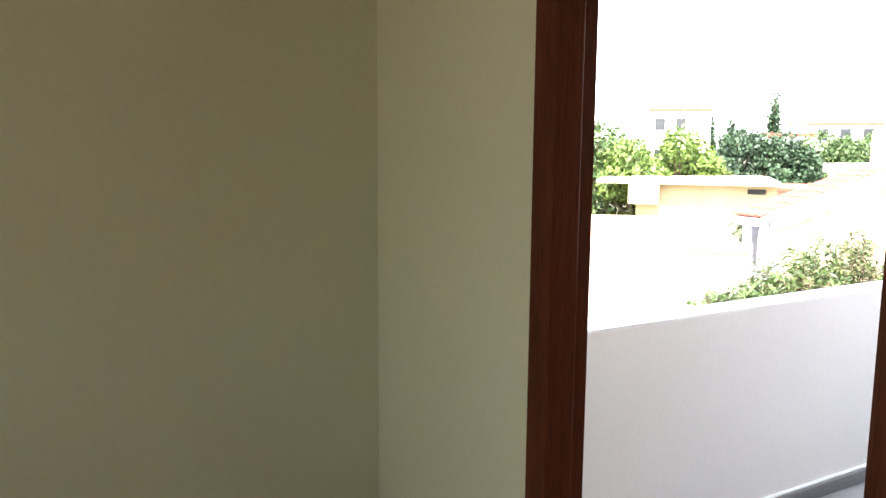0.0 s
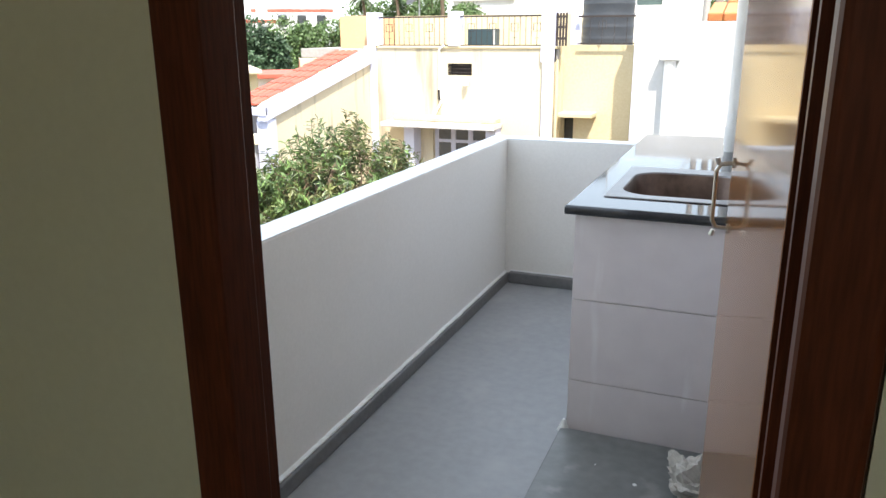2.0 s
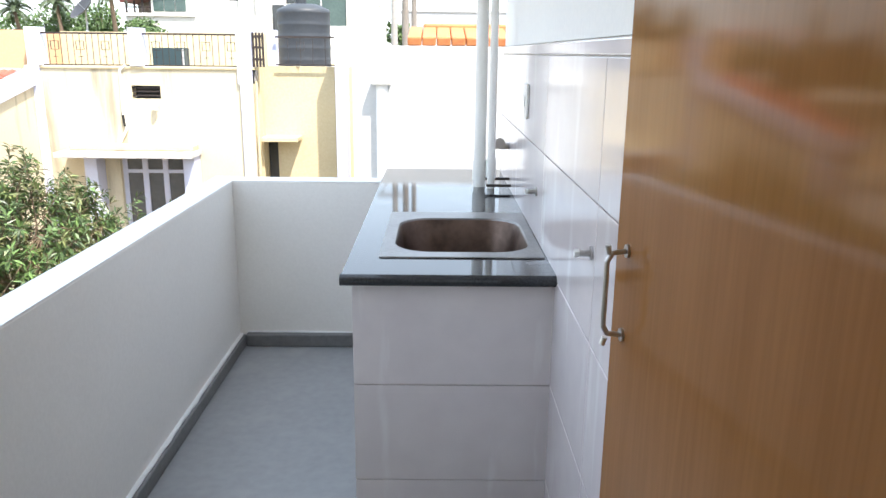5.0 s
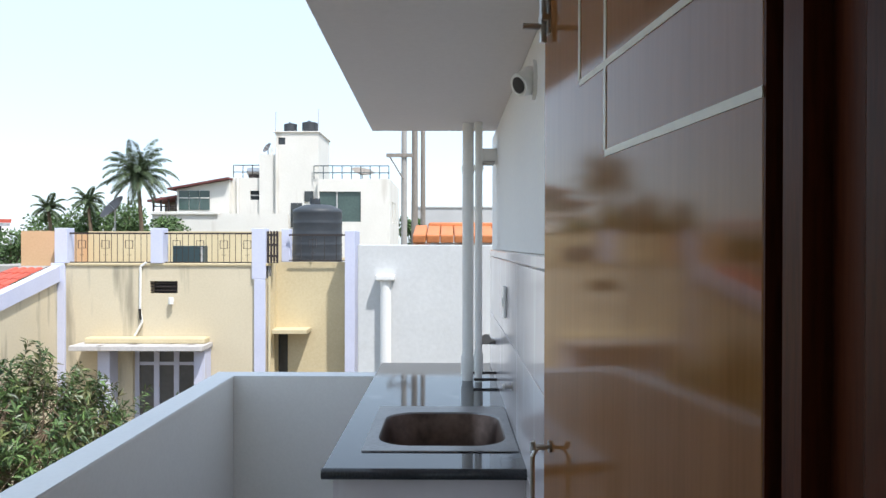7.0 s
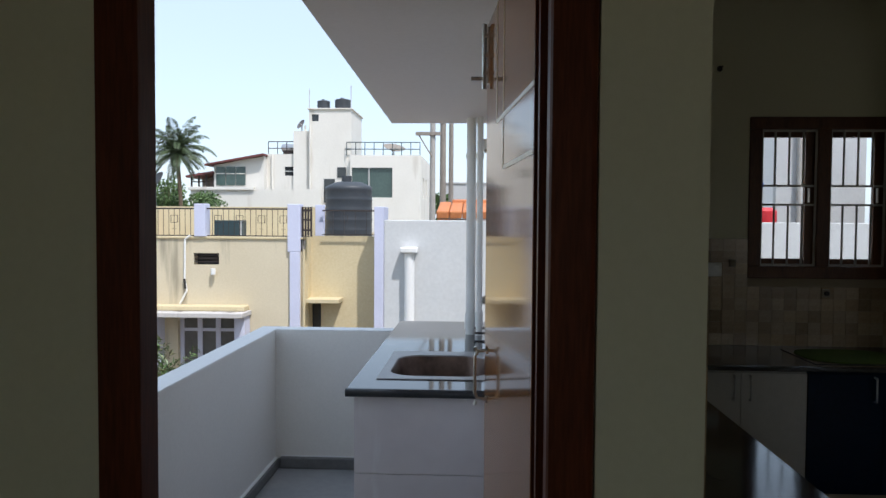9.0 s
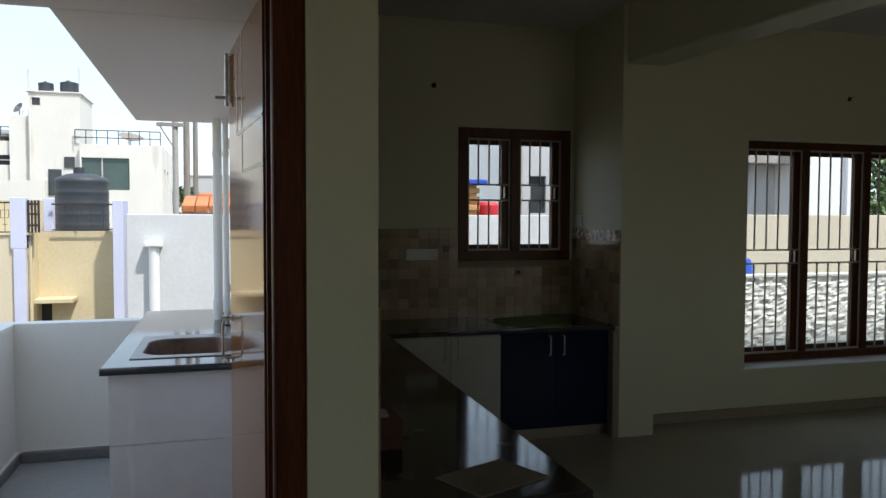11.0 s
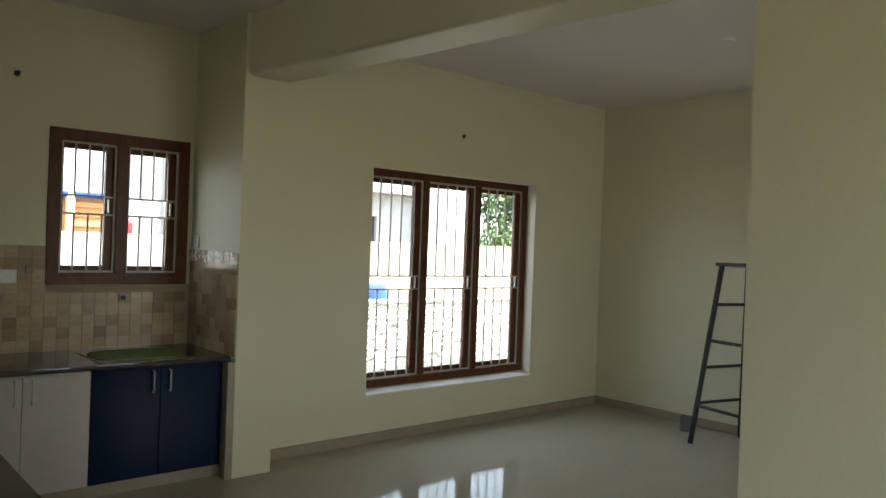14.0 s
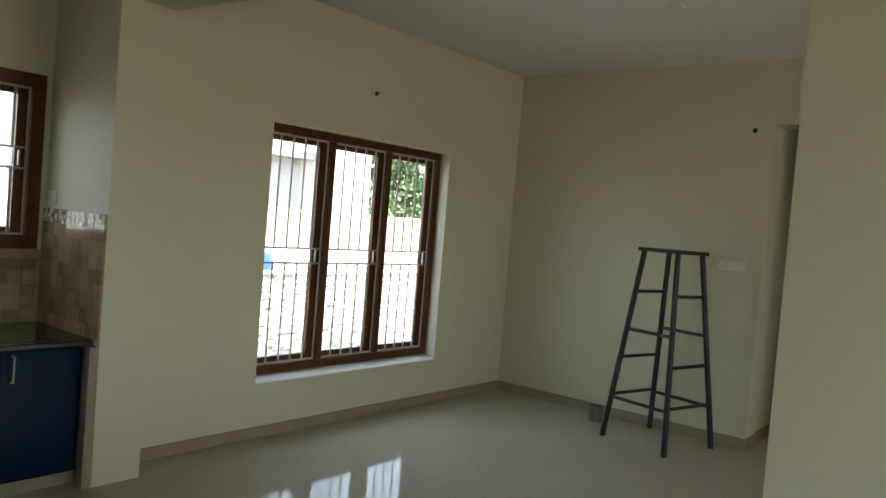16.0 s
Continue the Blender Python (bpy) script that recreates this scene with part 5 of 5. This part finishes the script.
part("upper_roof", box_bm(-1.05, 12.3, 1.72, 0.55, 16, 1.88, 0.03), M_ORANGE, o, "bright orange-red roof sheet")

# poles
for i, (x, y, top, r) in enumerate(((-2.0, 22, 5.6, 0.09), (-1.72, 22.5, 5.6, 0.1), (-1.5, 23.2, 5.5, 0.08))):
    p = thing("utility_pole", (x, y, -2.6), "weathered utility pole with crossarm" if i == 0 else "weathered plain utility pole", "pole", "utility poles")
    part("shaft", rod_bm((x, y, -2.6), (x, y, top), r * 1.2, r * 0.85, seg=10), M_CONC if i == 0 else M_POLE, p, smooth=True)
    if i == 0:
        bm = box_bm(-2.5, y - 0.12, 4.02, -1.75, y - 0.04, 4.12)
        rod(bm, (-2.4, y - 0.08, 4.02), (-2.02, y - 0.1, 3.4), 0.02)
        part("crossarm", bm, M_POLE, p, "rusty crossarm with a stay")

# ---- far white apartment building ----
def apartment():
    Y = 50.0
    h = thing("apartment_building", (-11, Y, -2.6), "white stepped apartment building with stair tower", "apartment building")
    part("wall", wall_bm("x", -15.0, -12.0, -2.6, 5.9, Y, Y + 0.3, [(-13.79, -13.18, 4.45, 5.05), (-12.92, -12.3, 3.48, 4.5)]), M_CREAMW, h)
    part("side_wall", box_bm(-15.0, Y + 0.3, -2.6, -14.7, Y + 9, 5.9), M_CREAMW, h)
    part("roof_slab", box_bm(-15.0, Y + 0.3, 5.6, -9.2, Y + 9, 5.85), M_CONC, h)
    part("tower", wall_bm("x", -12.03, -9.2, -2.6, 8.82, Y - 0.4, Y - 0.1, [(-11.85, -11.39, 8.04, 8.5)]), M_CREAMW, h, "tall white stair tower")
    part("shoulder", box_bm(-13.12, Y - 0.25, -2.6, -12.035, Y + 3, 7.42), M_CREAMW, h, "lower white shoulder of the tower")
    for x, z in ((-12.05, 10.2), (-9.25, 10.4)):
        part("mast", rod_bm((x, Y - 0.2, 8.9), (x, Y - 0.2, z), 0.03, seg=6), M_GREYW, h, "thin roof mast")
    part("tower_side", box_bm(-9.5, Y - 0.1, -2.6, -9.2, Y + 4, 8.82), M_CREAMW, h)
    part("tower_side", box_bm(-12.03, Y - 0.1, -2.6, -11.73, Y + 4, 8.82), M_CREAMW, h)
    part("tower_cap", box_bm(-12.15, Y - 0.5, 8.82, -9.1, Y + 4.2, 8.9, 0.01), M_CREAMW, h)
    part("wall", wall_bm("x", -9.2, -4.52, -2.6, 5.77, Y - 0.8, Y - 0.5, [(-9.1, -6.4, 2.99, 4.95)]), M_CREAMW, h)
    part("side_wall", wall_bm("y", Y - 0.5, Y + 8, -2.6, 5.77, -4.82, -4.52, [(Y + 1, Y + 2.2, 3, 4.4), (Y + 3.5, Y + 4.6, 3, 4.4)]), M_CREAMW, h)
    for a in (Y + 1, Y + 3.5):
        part("window", box_bm(-4.7, a, 3, -4.66, a + 1.1, 4.4), M_WGLASS, h)
    for a, b, c, d in ((-13.79, -13.18, 4.45, 5.05), (-12.92, -12.3, 3.48, 4.5)):
        wd = part("window", box_bm(a, Y + 0.12, c, b, Y + 0.16, d), M_WGLASS, h)
        part("bar", box_bm(a, Y + 0.04, (c + d) / 2 - 0.03, b, Y + 0.1, (c + d) / 2 + 0.03), M_GREYW, wd)
    part("window", box_bm(-11.85, Y - 0.3, 8.04, -11.39, Y - 0.26, 8.5), M_WGLASS, h)
    wd = part("window", box_bm(-9.1, Y - 0.66, 2.99, -6.4, Y - 0.62, 4.95), M_WGREEN, h, "wide greenish picture window")
    part("mullion", box_bm(-8.0, Y - 0.72, 2.99, -7.92, Y - 0.66, 4.95), M_GREYW, wd)
    part("shutter", box_bm(-10.12, Y - 0.46, 4.31, -9.53, Y - 0.4, 4.99), M_WGLASS, h, "dark small window")
    part("shutter", box_bm(-11.01, Y - 0.46, 2.64, -10.28, Y - 0.4, 4.22), M_WGLASS, h, "dark tall window")
    for x in (-14.6, -12.35, -11.95):
        part("pipe", rod_bm((x, Y - 0.1 - (0.4 if x > -12.2 else 0), -2.6), (x, Y - 0.1 - (0.4 if x > -12.2 else 0), 7.8 if x > -12.5 else 5.9), 0.07, seg=8), M_CREAMW, h)
    part("parapet", box_bm(-19.78, Y - 1.2, -2.6, -11.05, Y - 0.9, 3.5), M_CREAMW, h, "white lower terrace parapet")
    part("ledge", box_bm(-19.9, Y - 1.35, 3.42, -15.5, Y - 0.8, 3.62, 0.02), M_CREAMW, h)
    # sloping glazed room
    bm = bmesh.new()
    vs = [bm.verts.new(p) for p in ((-18.4, Y - 0.6, 3.5), (-15.0, Y - 0.6, 3.5), (-15.0, Y - 0.6, 5.7), (-18.4, Y - 0.6, 5.1), (-18.4, Y + 5, 3.5), (-15.0, Y + 5, 3.5), (-15.0, Y + 5, 5.7), (-18.4, Y + 5, 5.1))]
    for q in ((0, 1, 2, 3), (7, 6, 5, 4), (0, 4, 5, 1), (1, 5, 6, 2), (2, 6, 7, 3), (3, 7, 4, 0)):
        bm.faces.new([vs[i] for i in q])
    part("penthouse", bm, M_CREAMW, h)
    for i in range(3):
        wd = part("window", box_bm(-18.25 + i * 0.68, Y - 0.66, 3.75, -17.62 + i * 0.68, Y - 0.62, 5.0), M_WGREEN, h)
        part("bar", box_bm(-18.25 + i * 0.68, Y - 0.7, 4.5, -17.62 + i * 0.68, Y - 0.66, 4.56), M_CREAMW, wd)
    tilt = Matrix.Translation((-16.7, Y + 2, 5.48)) @ Matrix.Rotation(radians(-10.2), 4, "Y") @ Matrix.Translation((16.7, -Y - 2, -5.48))
    part("sloping_roof", box_bm(-18.9, Y - 1.1, 5.42, -14.9, Y + 5, 5.54, m=tilt), M_DKRED, h, "dark maroon sloping roof edge")
    part("veranda_roof", box_bm(-20.3, Y - 0.8, 4.55, -18.4, Y + 4, 4.7, m=Matrix.Translation((-18.4, 0, 4.7)) @ Matrix.Rotation(radians(-9), 4, "Y") @ Matrix.Translation((18.4, 0, -4.7))), M_DKRED, h)
    bm = bmesh.new()
    for x in (-20.0, -19.5, -19.0, -18.5):
        bbox(bm, x, Y - 0.6, 3.5, x + 0.1, Y - 0.5, 4.6)
    bbox(bm, -20.0, Y - 0.6, 3.95, -18.4, Y - 0.52, 4.02)
    part("veranda", bm, M_IRON, h)
    part("veranda_wall", box_bm(-20.0, Y + 1.5, 3.5, -18.4, Y + 1.7, 4.6), M_POLE, h)
    for a, b, z, y in ((-9.47, -4.6, 5.78, Y - 0.6), (-14.94, -13.06, 5.9, Y + 0.2)):
        bm = bmesh.new()
        n = int((b - a) / 0.55)
        for i in range(n + 1):
            rod(bm, (a + (b - a) * i / n, y, z), (a + (b - a) * i / n, y, z + 0.85), 0.03, seg=6)
        for k in (0.4, 0.85):
            rod(bm, (a, y, z + k), (b, y, z + k), 0.03, seg=6)
        part("railing", bm, M_ACF if a > -10 else M_IRON, h)
    return h


apartment()
g = thing("far_building", (2.0, 72, -2.6), "long pale building far behind the roofs", "building")
part("wall", wall_bm("x", -4.1, 9.0, -2.6, 5.0, 72, 72.3, [(1.0, 2.2, 2.2, 3.6), (4.0, 5.2, 2.2, 3.6)]), M_GREYW, g)
part("roof", box_bm(-4.2, 71.9, 5.0, 9.1, 80, 5.15, 0.02), M_GREYW, g)
for x in (1.0, 4.0):
    part("window", box_bm(x, 72.1, 2.2, x + 1.2, 72.15, 3.6), M_WGREY, g)


def dish(x, y, z, r, face, m, label, mast=0.9):
    d = thing("satellite_dish", (x, y, z - mast), label, "satellite dish", "rooftop dishes")
    bm = bmesh.new()
    prof = [(0.02, 0.0), (r * 0.4, r * 0.05), (r * 0.75, r * 0.17), (r, r * 0.3), (r * 1.01, r * 0.31), (r * 0.75, r * 0.19), (r * 0.4, r * 0.07), (0.02, 0.02)]
    lathe(bm, 0, 0, prof, 24)
    q = Vector(face).to_track_quat("Z", "Y").to_matrix().to_4x4()
    bmesh.ops.transform(bm, matrix=Matrix.Translation((x, y, z)) @ q, verts=bm.verts)
    part("reflector", bm, m, d, smooth=True)
    part("mast", rod_bm((x, y, z - mast), (x, y, z), 0.04 * max(1, r)), M_GREYW, d)
    e = Vector((x, y, z)) + Vector(face).normalized() * r * 0.8
    part("feed", rod_bm((x, y, z), e, 0.02 * max(1, r)), M_GREYW, d)


dish(-17.4, 38, 3.25, 0.72, (-0.5, -0.55, 0.65), M_DISH, "large grey satellite dish above the trees", 5.8)
dish(-6.4, 50, 6.15, 0.75, (0.2, -0.35, 0.95), M_POLE, "rusty flat satellite dish on the roof", 0.4)
dish(-12.65, 50.2, 7.86, 0.36, (-0.6, -0.6, 0.5), M_DISH, "small grey satellite dish on the tower", 0.44)
water_tank(-11.25, 50.6, 8.9, 0.43, 0.68, "small black water tank on the tower roof", "tower tanks")
water_tank(-9.95, 50.6, 8.9, 0.52, 0.78, "small black water tank on the tower roof", "tower tanks")
sh = thing("solar_heater", (-13.6, 51, 5.85), "steel solar water heater on the roof", "solar heater")
part("drum", rod_bm((-14.2, 51, 6.4), (-13.1, 51, 6.4), 0.26, seg=16), M_STEEL, sh, smooth=True)
part("frame", box_bm(-14.1, 50.8, 5.85, -13.2, 51.2, 6.16), M_IRON, sh)


def palm(x, y, zb, zt, r, seed, label, n=26):
    rr = random.Random(seed)
    p = thing("coconut_palm", (x, y, zb), label, "palm tree", "coconut palms")
    bm = bmesh.new()
    pts = [(x + 0.25 * math.sin(i * 0.5), y, zb + (zt - zb) * i / 6) for i in range(7)]
    for i in range(6):
        rod(bm, pts[i], pts[i + 1], 0.14 - 0.009 * i, 0.14 - 0.009 * (i + 1), 9)
    part("trunk", bm, M_BARK, p)
    vs, fs = [], []
    top = Vector(pts[-1])
    for i in range(n):
        az, el = i * 2.4 + rr.uniform(-0.25, 0.25), -0.95 + 2.3 * ((i + rr.random()) / n) ** 0.8
        L = r * rr.uniform(0.85, 1.1) * (0.82 if el < -0.2 else 1.0)
        d = Vector((math.cos(az) * math.cos(el), math.sin(az) * math.cos(el), math.sin(el)))
        pos, m = top.copy(), 20
        for k in range(m):
            d = (d + Vector((0, 0, (-0.02 - 0.0065 * k) * (1 if el > 0 else 0.6)))).normalized()
            nxt = pos + d * L / m
            side = d.cross(Vector((0, 0, 1)))
            side = side.normalized() if side.length > 1e-3 else Vector((1, 0, 0))
            j = len(vs)
            w = 0.028 * (1 - k / m) + 0.006
            vs += [pos + side * w, pos - side * w, nxt]
            fs.append((j, j + 1, j + 2))
            ll = L * 0.23 * math.sin(math.pi * min(1, 0.18 + k / m * 0.8)) ** 0.6
            for sg in (-1, 1):
                for q in (0.1, 0.3, 0.5, 0.7, 0.9):
                    b = pos.lerp(nxt, q)
                    out = (side * sg * 0.75 + d * 0.6 + Vector((0, 0, rr.uniform(-0.6, 0.05)))).normalized()
                    mid = b + out * ll * 0.55
                    tip = mid + (out + Vector((0, 0, -0.55))).normalized() * ll * rr.uniform(0.35, 0.55)
                    j = len(vs)
                    vs += [b, mid + d * 0.016, mid - d * 0.016, tip]
                    fs += [(j, j + 1, j + 2), (j + 1, j + 3, j + 2)]
            pos = nxt
    me = bpy.data.meshes.new("crown")
    me.from_pydata([tuple(v) for v in vs], [], fs)
    me.materials.append(M_LF4)
    child_mesh("crown", me, p)


palm(-16.3, 38, -2.6, 5.0, 2.05, 5, "tall coconut palm with arching fronds", 38)
palm(-22.9, 42, -2.6, 3.5, 1.15, 6, "distant coconut palm among the trees", 20)
palm(-20.7, 42, -2.6, 3.9, 1.2, 7, "distant coconut palm among the trees", 20)
for i, (x, y, zt, rx) in enumerate(((-21.5, 44, 4.0, 2.6), (-18.9, 43, 3.9, 2.2), (-16.6, 42, 3.2, 2.0), (-25, 46, 3.6, 2.8), (-28.5, 44, 2.6, 3.0), (-15.2, 41, 2.6, 1.8))):
    tree("garden_tree", x, y, -2.6, zt, rx, M_LF2, 5200, 0.2, 30 + i, "dense green tree behind the houses", 0.2, 26, 0.3, 0.3, "trees behind the houses")
tree("roadside_tree", -3.6, 60, -2.6, 3.7, 1.8, M_LF2, 2500, 0.34, 50, "green tree beside the apartment building", 0.2, 16, 0.3, 0.3)


# ---- view to the side over the parapet: yaw and distance from the door ----
def polar(yaw, d):
    return -d * math.sin(radians(yaw)), d * math.cos(radians(yaw))


def block(name, yaw, d, w, depth, z1, m, label, extra=None, category="house"):
    x, y = polar(yaw, d)
    t = thing(name, (x, y, -2.6), label, category)
    rot = Matrix.Translation((x, y, 0)) @ Matrix.Rotation(radians(yaw), 4, "Z")
    def add(nm, mm, *a, lab="", bevel=0.0, parent=None):
        return part(nm, box_bm(*a, bevel=bevel, m=rot), mm, parent or t, lab)
    add("wall", m, -w / 2, 0, -2.6, w / 2, depth, z1)
    if extra:
        extra(add)
    return t


def ex_stained(add):
    add("roof", M_PEACH, -1.5, 0.13, 0.06, 1.45, 4.2, 0.12, lab="dusty pinkish flat roof")
    add("coping", M_BEIGEW, -1.55, -0.06, 0.02, 1.55, 0.12, 0.15, bevel=0.01)


block("whitewashed_house", 46.2, 10.6, 3.0, 4.5, 0.05, M_STAINW, "low whitewashed house wall with black stains", ex_stained)


def ex_low(add):
    add("roof", M_BEIGEW, -3.2, -0.4, 0.3, 2.1, 5, 0.42, lab="flat overhanging roof slab", bevel=0.02)
    add("upstand", M_YEL2, -2.2, -0.5, -0.3, -1.3, 1.0, 0.5)
    add("window", M_WGLASS, 1.2, -0.04, 0.05, 1.7, 0, 0.2)


block("cream_house", 41.4, 24, 4.0, 5, 0.32, M_YEL2, "low cream house with a flat overhanging roof", ex_low)


def ex_red(add):
    add("roof", M_REDT, -2.6, -0.3, 0.0, 2.6, 3, 0.14, lab="faded red roof", bevel=0.02)
    add("tank_stand", M_YEL2, 1.1, 0.5, 0.14, 1.9, 1.3, 0.6)


block("pale_house", 35.8, 27, 5.0, 4, 0.02, M_WHITE, "pale house with a faded red flat roof", ex_red)


def ex_far(w, z0, z1):
    def f(add):
        n = int(w / 1.7)
        for i in range(n):
            for z in np.arange(z0, z1, 2.6):
                a = -w / 2 + 0.5 + i * 1.7
                wd = add("window", M_WGLASS, a, -0.06, float(z), a + 0.8, 0.0, float(z) + 1.0)
                add("sill", M_WHITE, a - 0.1, -0.14, float(z) - 0.1, a + 0.9, -0.06, float(z), parent=wd)
        add("parapet", M_REDT, -w / 2 - 0.1, -0.15, z1 + 0.55, w / 2 + 0.1, 0.2, z1 + 0.85, lab="red painted roof edge")
        add("roof_room", M_WHITE, w * 0.1, 2, z1 + 0.5, w * 0.35, 5, z1 + 2.0)
    return f


block("white_apartment", 43.4, 68, 5.0, 8, 4.3, M_WHITE, "distant white apartment block with a terrace", ex_far(5, 0.2, 3.8), "apartment building")
block("white_apartment", 33.4, 72, 7.0, 8, 3.2, M_WHITE, "distant white apartment block with a red roof edge", ex_far(7, -0.6, 2.7), "apartment building")
block("white_apartment", 36.2, 66, 3.5, 8, 2.2, M_WHITE, "distant low white apartment block", ex_far(3.5, -1.6, 1.7), "apartment building")
for i, (yaw, d, zt, rx, m) in enumerate(((46.6, 27, 2.2, 1.6, M_LF5), (43.2, 28, 2.1, 1.5, M_LF5), (41.4, 29, 1.8, 1.2, M_LF5), (39.4, 35, 2.3, 1.9, M_LF3), (37.2, 36, 2.2, 2.0, M_LF3), (35.3, 36, 1.6, 1.3, M_LF3),
                                         (50, 28, 2.6, 2.2, M_LF2), (33.3, 42, 1.9, 1.9, M_LF2), (30.8, 44, 2.2, 2.0, M_LF2), (55, 32, 2.6, 2.6, M_LF3))):
    x, y = polar(yaw, d)
    tree("avenue_tree", x, y, -2.6, zt, rx, m, 6500, 0.19, 70 + i, "bright light green street tree over the roofs" if m is M_LF5 else "dense green street tree over the roofs" if m is M_LF2 else "dark green rounded street tree over the roofs", 0.2, 30, 0.3, 0.25, "street trees")


def conifer(yaw, d, zt, r, seed):
    x, y = polar(yaw, d)
    t = thing("conifer", (x, y, -2.6), "tall narrow dark conifer in the distance", "tree", "distant conifers")
    part("trunk", rod_bm((x, y, -2.6), (x, y, zt - 0.3), 0.25, 0.05, 8), M_BARK, t)
    blobs = []
    rr = random.Random(seed)
    for i in range(26):
        k = i / 25
        z = zt - 0.2 - k * (zt + 1.5)
        q = r * (0.12 + 0.88 * k) * rr.uniform(0.75, 1.1)
        blobs.append(((x, y, z), (q, q, 0.3)))
    child_mesh("crown", leaf_mesh("crown", M_LF3, blobs, 2400, 0.45, seed), t)


conifer(37.2, 80, 6.4, 0.95, 91)
conifer(41.4, 78, 4.4, 0.9, 92)
conifer(39.9, 80, 3.9, 0.8, 93)
x, y = polar(37.9, 18)
palm(x, y, -2.6, -0.42, 0.72, 95, "small garden palm between the low houses", 30)


# ---- kitchen wall tiles, piece by piece ----
def kitchen_tiles():
    S, SZ = 0.075, 0.0732
    rr = random.Random(12)
    kinds = [mesh_of("wall_tile", box_bm(0.001, -0.004, 0.001, S - 0.001, 0, SZ - 0.001), M_TILEK) for _ in range(2)]
    back = structure("backsplash_back", wall_bm("x", -0.197, 2.01, KT, 1.43, 4.409, 4.415, [(KW[0], 2.02, KW[2], 2)]), M_KGROUT, "mottled beige tiles behind the worktop", "wall tiles")
    for i in range(int(2.2 / S) + 1):
        for jz in range(9):
            x, z = -0.195 + i * S, KT + jz * SZ
            if x + S > 2.012 or (x + S > KW[0] - 0.0 and z + S > KW[2]):
                continue
            piece("wall_tile", kinds[(i + jz) % 2], (x, 4.409, z), back)
    side = structure("backsplash_side", box_bm(2.009, 3.672, KT, 2.015, 4.409, 1.43), M_KGROUT, "mottled beige tiles on the kitchen side wall", "wall tiles")
    bm = bmesh.new()
    for i in range(10):
        for jz in range(8):
            y, z = 3.672 + i * S * 0.98, KT + jz * S * 0.98
            bbox(bm, 2.003, y + 0.001, z + 0.001, 2.009, y + S * 0.98 - 0.001, z + S * 0.98 - 0.001)
    tagged(part("side_tiles", bm, M_TILEKI, side), kind="stuff")
    bm = bmesh.new()
    for row in range(3):
        y = 3.673
        while y < 4.4:
            w = rr.uniform(0.012, 0.03)
            z0 = 1.352 + row * 0.026
            bbox(bm, 2.0 + rr.uniform(-0.002, 0.002), y, z0, 2.009, min(y + w, 4.408) - 0.002, z0 + 0.024)
            y += w
    tagged(part("mosaic_band", bm, M_MOSAIC, side), kind="stuff")
    left = structure("backsplash_left", box_bm(-0.2, DW0 + 0.03, KT, -0.194, 4.409, 1.38), M_KGROUT, "mottled beige tiles on the kitchen partition", "wall tiles")
    bm = bmesh.new()
    for i in range(46):
        for jz in range(8):
            y, z = DW0 + 0.03 + i * S, KT + jz * S
            bbox(bm, -0.194, y + 0.001, z + 0.001, -0.188, y + S - 0.001, z + S - 0.001)
    tagged(part("partition_tiles", bm, M_TILEKI, left), kind="stuff")
    structure("tiled_reveal", box_bm(1.967, 3.672, 0.0, 2.014, 3.74, KT - 0.03), M_SKIRT, "grey-beige tile strip beside the cabinet", "wall tiles")


kitchen_tiles()
